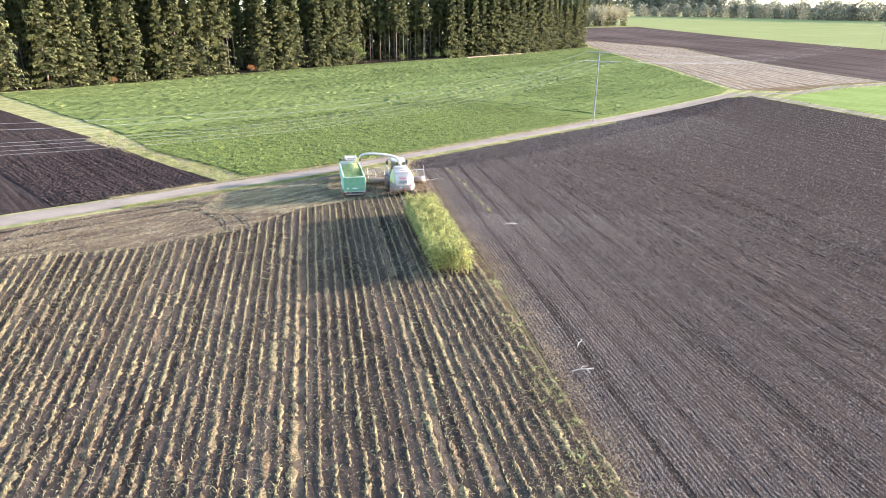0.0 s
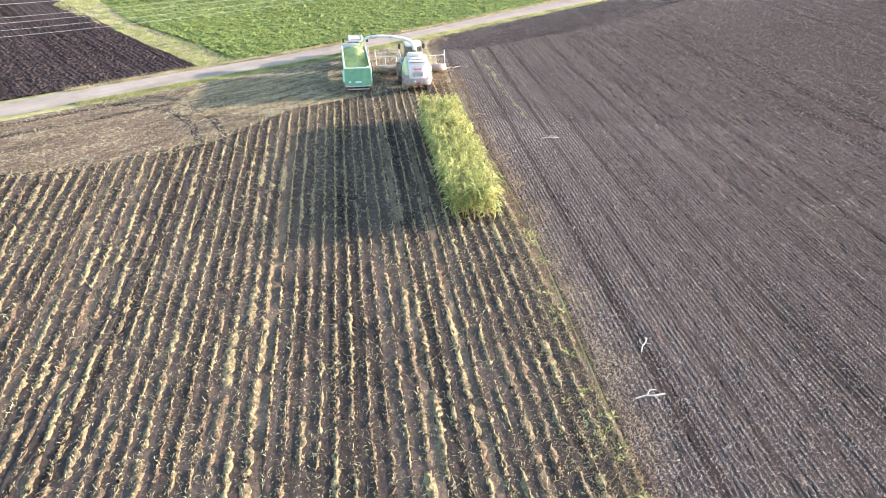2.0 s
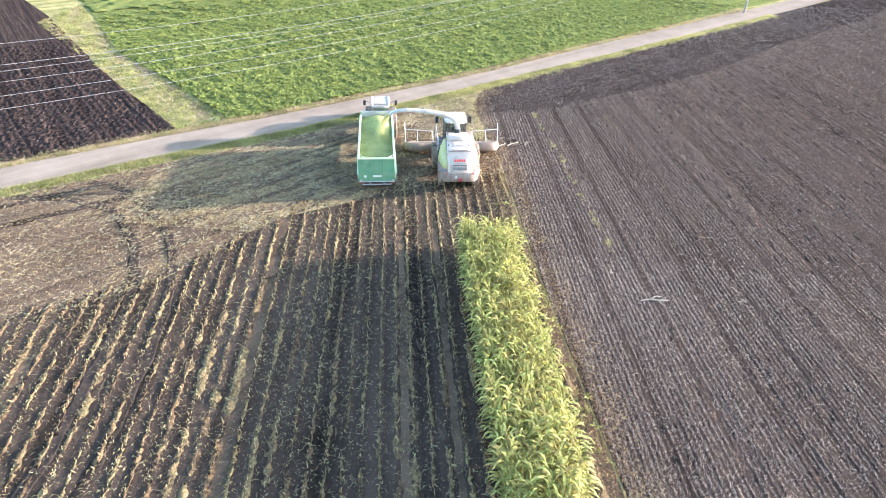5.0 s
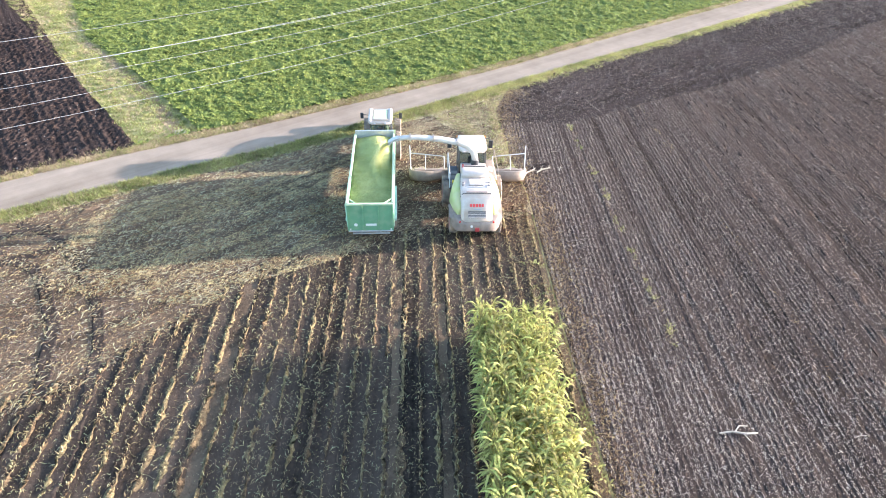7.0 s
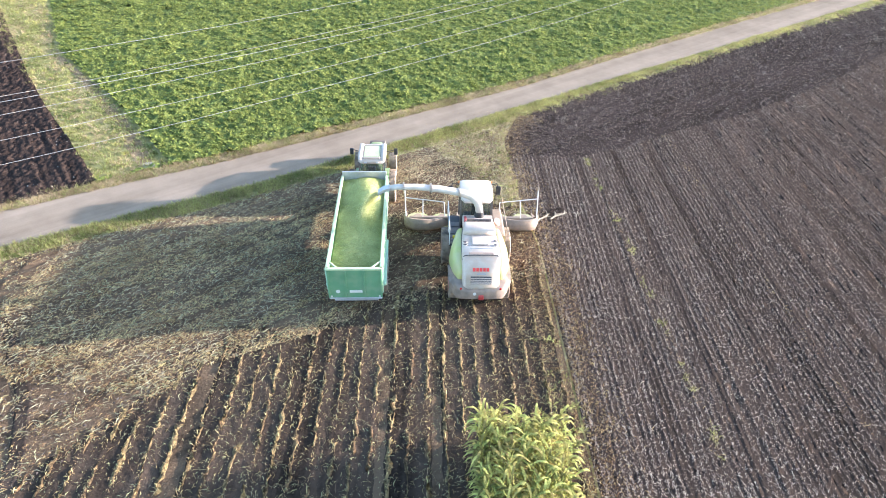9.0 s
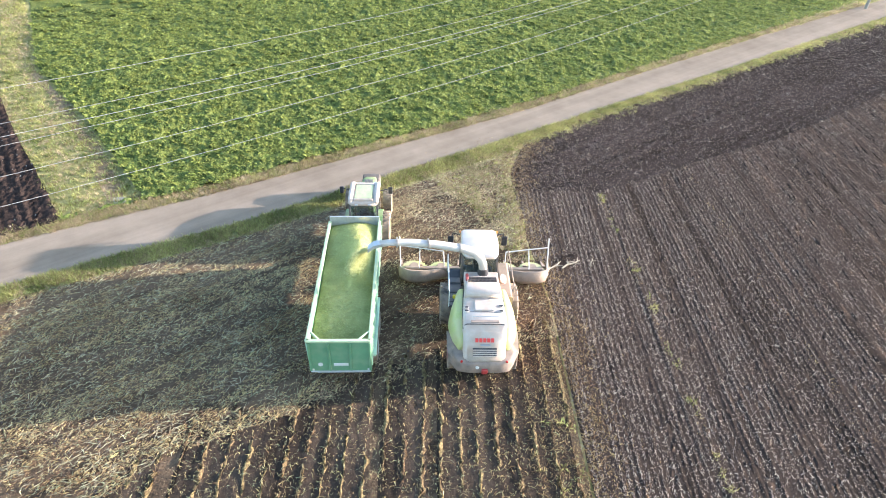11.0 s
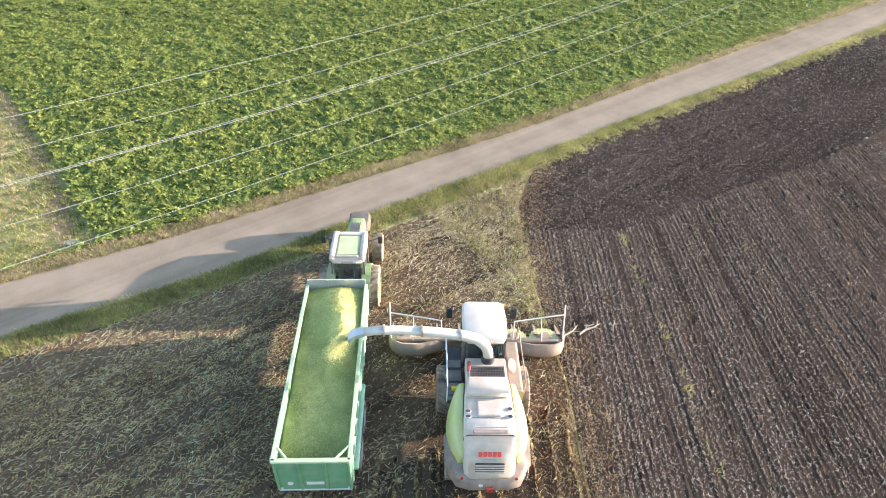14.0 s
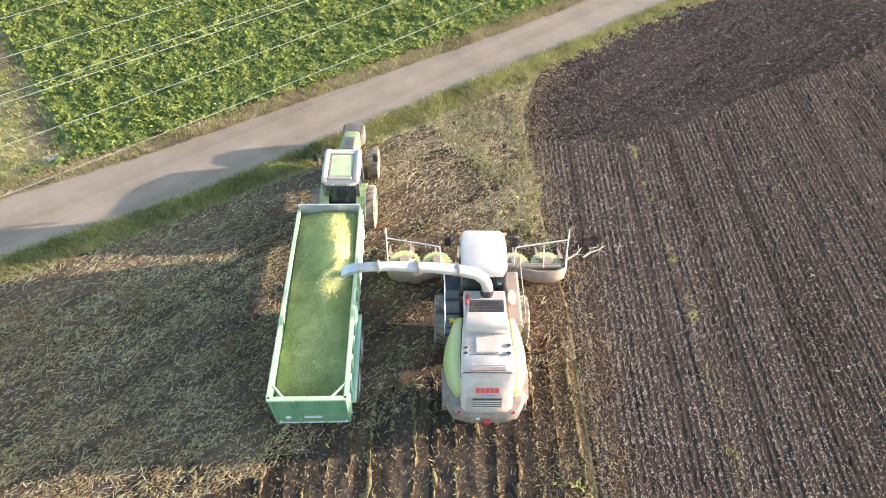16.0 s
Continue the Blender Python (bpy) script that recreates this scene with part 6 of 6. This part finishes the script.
def tree(kind, meshes, x, y, scale, turn, label):
    t = thing(kind, pose(x, y, float(rise(x, y)), 0, 0, turn), label, "tree", "trees of the forest edge")
    t.scale = (scale * (1.35 if meshes in FULL else 1.0), scale * (1.35 if meshes in FULL else 1.0), scale)
    for nm, me in zip(("trunk", "crown"), meshes):
        ob = new(nm, me)
        ob.parent = t
    return t


FULL = [spruce_meshes(k, 42.0, 0.02, 5.6, 10, 0.6, 1.1, 8) for k in range(4)]
THIN = [spruce_meshes(20 + k, 42.0, 0.0, 8.5, 6, 0.5, 2.4) for k in range(3)]
HIGH = [spruce_meshes(10 + k, 42.0, 0.42, 4.8, 7, 0.6, 1.3, 7) for k in range(3)]


def broad_meshes(seed, h, leafm, nleaf=900):
    """Broadleaf tree or bush: forked limbs and leaf clumps."""
    r = np.random.default_rng(seed)
    bm = bmesh.new()
    rod(bm, (0, 0, -0.3), (0, 0, h * 0.4), 0.03 * h * 0.5, 7, 0.012 * h)
    V, F = [], []
    for k in range(16):
        a, e = r.uniform(0, 6.28), r.uniform(0.2, 1.2)
        L = h * r.uniform(0.25, 0.45)
        p = Vector((0, 0, h * r.uniform(0.2, 0.5)))
        tip = p + Vector((math.cos(a) * math.cos(e), math.sin(a) * math.cos(e), math.sin(e))) * L
        rod(bm, p, tip, 0.008 * h, 4, 0.003 * h)
        for j in range(nleaf // 16):
            q = np.array(tip) + r.normal(0, 0.095 * h, 3)
            s = 0.022 * h * r.uniform(0.7, 1.6)
            b = len(V)
            d1, d2 = r.normal(0, 1, 3), r.normal(0, 1, 3)
            V += [tuple(q), tuple(q + d1 * s), tuple(q + d2 * s)]
            F.append((b, b + 1, b + 2))
    return finish(bm, "trunk", M_bark), soup("crown", V, F, leafm)


BROAD = [broad_meshes(30 + k, 10.0, M_broad) for k in range(3)]
COPPER = [broad_meshes(40, 10.0, M_copper, 700)]
EDGE = [(-190, 150), (-150, 186), (-138, 201), (-134, 211), (-118, 234), (-88, 274), (-54, 310.5), (-30, 333), (17, 369.6), (67, 409), (92, 436)]


def along(line, d):
    for a, b in zip(line, line[1:]):
        L = math.hypot(b[0] - a[0], b[1] - a[1])
        if d <= L:
            return (a[0] + (b[0] - a[0]) * d / L, a[1] + (b[1] - a[1]) * d / L), ((b[0] - a[0]) / L, (b[1] - a[1]) / L)
        d -= L
    return line[-1], (0.7, 0.7)


total = sum(math.hypot(b[0] - a[0], b[1] - a[1]) for a, b in zip(EDGE, EDGE[1:]))
rnd = random.Random(4)
d = 2.0
gaps = ((105, 115), (164, 177), (247, 306))
deep, deeper = [], []
while d < total:
    (x, y), (ux, uy) = along(EDGE, d)
    nx, ny = -uy, ux
    gap = any(a < d < b for a, b in gaps)
    for row in range(7):
        off = 3.0 + row * 5.0 + rnd.uniform(-1.2, 1.2)
        sl = rnd.uniform(-1.5, 1.5)
        px, py = x + nx * off + ux * sl, y + ny * off + uy * sl
        if row < 2 and gap and rnd.random() < (1.0 if row == 0 else 0.4):
            continue
        lowb = not gap and (row == 0 or rnd.random() < 0.5)
        if row > 1:
            (deep if row < 4 else deeper).append((rnd.randrange(3), px, py, rnd.uniform(0.9, 1.12), rnd.uniform(0, 6.28)))
            continue
        lib = FULL if lowb else HIGH
        tree("spruce_tree", lib[rnd.randrange(len(lib))], px, py, rnd.uniform(0.86, 1.12), rnd.uniform(0, 360),
             "tall dark green spruce with boughs to the ground" if lowb else "tall spruce with a bare lower trunk in the forest")
    d += rnd.uniform(5.0, 8.0) if gap else rnd.uniform(7.0, 11.5)


def joined_trees(name, spots, lib, k, label):
    V, F, off = [], [], 0
    me = [m[k] for m in lib]
    data = []
    for m in me:
        co = np.empty(len(m.vertices) * 3, dtype=np.float32)
        m.vertices.foreach_get("co", co)
        m.calc_loop_triangles()
        tr = np.empty(len(m.loop_triangles) * 3, dtype=np.int32)
        m.loop_triangles.foreach_get("vertices", tr)
        data.append((co.reshape(-1, 3), tr.reshape(-1, 3)))
    for w, x, y, s, a in spots:
        co, tr = data[w]
        c, sn = math.cos(a) * s, math.sin(a) * s
        V.append(np.stack((co[:, 0] * c - co[:, 1] * sn + x, co[:, 0] * sn + co[:, 1] * c + y, co[:, 2] * s + float(rise(x, y))), -1))
        F.append(tr + off)
        off += len(co)
    tagged(new(name, soup(name, np.concatenate(V), np.concatenate(F), me[0].materials[0])), label, "trees", kind="stuff")


joined_trees("forest_crowns", deeper[::2], THIN, 1, "dark dense spruces filling the depth of the forest")
joined_trees("forest_trunks", deep, HIGH, 0, "bare spruce trunks standing deep in the forest")
joined_trees("forest_crowns", deep, HIGH, 1, "dark spruce crowns deep in the forest")
# the dense block that ends the forest, then a wood farther off
for k in range(30):
    px, py = 92 + (k % 7) * 4.4 + rnd.uniform(-1, 1), 440 + (k % 7) * 3.9 + (k // 7) * 5 + rnd.uniform(-1, 1)
    tree("spruce_tree", FULL[k % 4], px, py, rnd.uniform(0.7, 0.84), rnd.uniform(0, 360), "dark dense spruce at the end of the forest")
M_pale = mat("pale_autumn_leaves", (0.26, 0.22, 0.11), 0.8, var=0.3, scale=0.1, fine=1, rgb2=(0.46, 0.40, 0.24), island=0.3, bump=0, trans=0.3)
PALE = [broad_meshes(50 + k, 10.0, M_pale, 1100) for k in range(2)]
for k in range(36):
    t = (k % 12) / 11
    px, py = 205 + 92 * t - (k // 12) * 9 + rnd.uniform(-3, 3), 872 + 58 * t + (k // 12) * 14 + rnd.uniform(-4, 4)
    spruce = k % 12 in (1, 3, 7, 11) or k > 26
    lib = FULL if spruce else PALE
    tree("spruce_tree" if spruce else "broadleaf_tree", lib[k % len(lib)], px, py, rnd.uniform(0.75, 0.95) if spruce else rnd.uniform(2.4, 3.2), rnd.uniform(0, 360),
         "dark spruce of the wood farther off" if spruce else "tall pale autumn tree of the wood farther off")
# bushes along the forest foot
for x, y, s, lib, lab in ((-116, 231, 0.35, COPPER, "copper coloured autumn bush at the forest edge"), (-78, 281, 0.45, COPPER, "copper coloured autumn bush at the forest edge"),
                          (-36, 326, 1.3, BROAD, "leafy green broadleaf tree at the forest edge"), (-12, 345, 0.5, BROAD, "low green bush at the forest edge"),
                          (0, 354, 0.45, BROAD, "low green bush at the forest edge"), (8, 360, 0.5, BROAD, "low green bush at the forest edge"), (14, 366, 0.6, BROAD, "low green bush at the forest edge"),
                          (-100, 255, 0.4, BROAD, "low green bush at the forest edge")):
    tree("bush", lib[0], x, y, s, rnd.uniform(0, 360), lab)
# felled trunks at the field's edge
for k in range(4):
    bm = bmesh.new()
    a = Vector((26 + 9 * k, 366.5 + 7.6 * k, 0))
    b = a + Vector((9.5, 8.0, 0))
    za, zb = float(rise(a.x, a.y)), float(rise(b.x, b.y))
    rod(bm, (a.x, a.y, za + 0.33), (b.x, b.y, zb + 0.27), 0.3, 10, 0.24)
    tagged(new("felled_log", finish(bm, "felled_log", mat("log_wood", (0.27, 0.19, 0.115), 0.8))), "pale felled log lying at the forest edge", "log", "felled logs")

# ---- far tree lines ----


# paler than nearer foliage: the haze of distance is put into the leaf colour
M_far = mat("far_hazed_leaves", (0.17, 0.165, 0.11), 0.9, var=0.3, scale=0.03, fine=0.4, rgb2=(0.29, 0.26, 0.17), island=0.3, bump=0, trans=0.3)


def far_woods(name, spots, label, seed):
    r = np.random.default_rng(seed)
    V, F = [], []
    for x, y, hgt in spots:
        z = float(rise(x, y))
        for j in range(260):
            a, e = r.uniform(0, 6.28), r.random()
            w = hgt * 0.42 * math.sin(math.pi * min(0.96, 0.15 + 0.8 * e)) * r.uniform(0.5, 1.0)
            q = np.array((x + math.cos(a) * w, y + math.sin(a) * w, z + hgt * e))
            s = hgt * 0.05
            b = len(V)
            V += [tuple(q + r.normal(0, s, 3)) for _ in range(3)]
            F.append((b, b + 1, b + 2))
    tagged(new(name, soup(name, V, F, M_far)), label, "trees", kind="stuff")


spots = []
for k in range(170):
    t = k / 169
    x, y = float(np.interp(t, [0, 0.3, 0.55, 0.8, 1], [560, 715, 760, 830, 960])) + rnd.uniform(-15, 15), float(np.interp(t, [0, 0.3, 0.55, 0.8, 1], [1640, 1410, 1230, 1080, 960])) + rnd.uniform(-15, 15)
    spots.append((x, y, rnd.uniform(16, 32)))
far_woods("far_woods", spots, "hazy line of broadleaf trees beyond the far fields", 3)
spots = []
for k in range(260):
    t = k / 259
    spots.append((300 + 1900 * t + rnd.uniform(-40, 40), 2900 - 700 * t + rnd.uniform(-80, 80), rnd.uniform(55, 85) if t < 0.5 else rnd.uniform(25, 50)))
far_woods("far_woods", spots, "hazy wooded hills on the horizon", 8)

# ---- swaths of straw on the far stubble ----
sl_, sr_ = [(113, 214), (121, 300), (126, 462), (139, 540)], [(183, 238), (181, 262), (179, 352), (185, 450)]
r9 = np.random.default_rng(9)
V, F = [], []
for k in range(17):
    u = (k + 0.5) / 17 + r9.normal(0, 0.004)
    base_i = len(V)
    nseg = 90
    for s in range(nseg + 1):
        t = s / nseg
        ly_, ry_ = 214 + 326 * t, 238 + 212 * t
        lx_, rx_ = np.interp(ly_, [p[1] for p in sl_], [p[0] for p in sl_]), np.interp(ry_, [p[1] for p in sr_], [p[0] for p in sr_])
        x, y = lx_ + (rx_ - lx_) * u + 1.2 * math.sin(3 * t + u * 2), ly_ + (ry_ - ly_) * u
        w, h = 1.0 + 0.5 * r9.random(), 0.06 + 0.08 * r9.random()
        z = float(rise(x, y)) + 0.04
        V += [(x - w, y, z), (x - w * 0.3, y, z + h), (x + w * 0.4, y, z + h * 0.9), (x + w, y, z)]
    for s in range(nseg):
        for j in range(3):
            q = base_i + s * 4 + j
            F += [(q, q + 1, q + 4), (q + 1, q + 5, q + 4)]
M_swath = mat("straw_swath", (0.15, 0.10, 0.052), 0.9, var=0.35, scale=0.3, fine=3, rgb2=(0.26, 0.18, 0.095), bump=0)
tagged(new("straw_swaths", soup("straw_swaths", V, F, M_swath)), "long pale swaths of straw on the far stubble", "straw", kind="stuff")

# ---- branches and stray things on the soil ----
M_stick = mat("pale_stalk", (0.40, 0.345, 0.25), 0.8, var=0.2, bump=0.1)


def stray_stalk(x, y, turn, size):
    bm = bmesh.new()
    rail(bm, [(-0.7, 0, 0.06), (-0.2, 0.08, 0.1), (0.3, 0.0, 0.12), (0.8, 0.1, 0.05)], 0.035, 5)
    rail(bm, [(-0.1, 0.07, 0.1), (0.15, 0.35, 0.12), (0.5, 0.4, 0.05)], 0.022, 5)
    rail(bm, [(0.2, 0.02, 0.12), (0.35, -0.3, 0.08)], 0.02, 5)
    ob = new("stray_stalk", finish(bm, "stray_stalk", M_stick))
    ob.matrix_world = pose(x, y, 0.03, 0, 0, turn) @ Matrix.Diagonal((size, size, size, 1))
    tagged(ob, "pale broken maize stalk lying on the soil", "stalk", "stray stalks")


for x, y, a, s in ((9.78, 58.0, 5, 1.1), (2.9, 79.8, 80, 0.55), (1.5, 79.5, 20, 0.6), (11.67, 79.7, 40, 0.35), (11.55, 74.8, 10, 0.35), (10.9, 31.0, 60, 0.8), (10.2, 27.5, 10, 1.0), (13.3, 47.5, 0, 0.3),
                   (9.3, 42.5, 70, 0.4), (15.1, 58.7, 15, 0.4), (-5.6, 73.2, 30, 0.25), (13.0, 35.8, 100, 0.4)):
    stray_stalk(x, y, a, s)


def torn_branch(x, y, turn, size):
    b = thing("torn_branch", pose(x, y, 0.1, 0, 0, turn), "pale torn branch with bent twigs lying on dark soil", "branch", "torn branches")
    bm = bmesh.new()
    for p, q, r, r2 in (((-0.75, 0, 0.0), (-0.3, 0.1, 0.08), 0.05, 0.045), ((-0.3, 0.1, 0.08), (0.25, 0.06, 0.12), 0.045, 0.035), ((0.25, 0.06, 0.12), (0.8, 0.24, 0.06), 0.035, 0.012)):
        rod(bm, Vector(p) * size, Vector(q) * size, r, 6, r2)
    part("stem", bm, M_stick, b)
    for p, q in (((-0.25, 0.1, 0.08), (-0.1, 0.42, 0.2)), ((0.2, 0.06, 0.12), (0.5, -0.2, 0.16)), ((0.5, 0.14, 0.1), (0.7, 0.42, 0.18))):
        bm = bmesh.new()
        rod(bm, Vector(p) * size, Vector(q) * size, 0.026, 5, 0.008)
        part("twig", bm, M_stick, b)


torn_branch(0.75, 78.75, 45, 0.95)
torn_branch(1.75, 79.25, 32, 0.85)
bm = bmesh.new()
bmesh.ops.create_icosphere(bm, subdivisions=4, radius=1.0)
for v in bm.verts:
    n_ = noise.noise(v.co * 2.2) * 0.25 + noise.noise(v.co * 6.0) * 0.12
    hole = math.exp(-((v.co.x - 0.1) ** 2 + (v.co.y + 0.1) ** 2) / 0.12)
    v.co = Vector((v.co.x * (1.15 + n_), v.co.y * (0.42 + 0.5 * n_), max(-0.1, v.co.z * (0.13 + 0.1 * n_) - 0.14 * hole)))
mound = new("soil_mound", finish(bm, "soil_mound", M_dark2))
mound.matrix_world = pose(1.45, 79.85, 0.06, 0, 0, 38) @ Matrix.Diagonal((0.7, 0.7, 0.8, 1))
tagged(mound, "dark heap of dug soil beside the torn branch", "soil heap")
bm = bmesh.new()
loft(bm, [[(-26.3 + r * math.cos(a) * (1 + 0.2 * math.sin(3 * a)), 80.6 + r * 0.9 * math.sin(a), 0.03) for a in np.linspace(0, 5.9, 16)] for r in (0.02, 0.5)], caps=False)
M_water = mat("puddle_water", (0.34, 0.285, 0.235), 0.8, var=0.15, bump=0)
tagged(new("puddle", finish(bm, "puddle", M_water)), "small pale puddle in the grass baulk", "puddle", kind="structure")
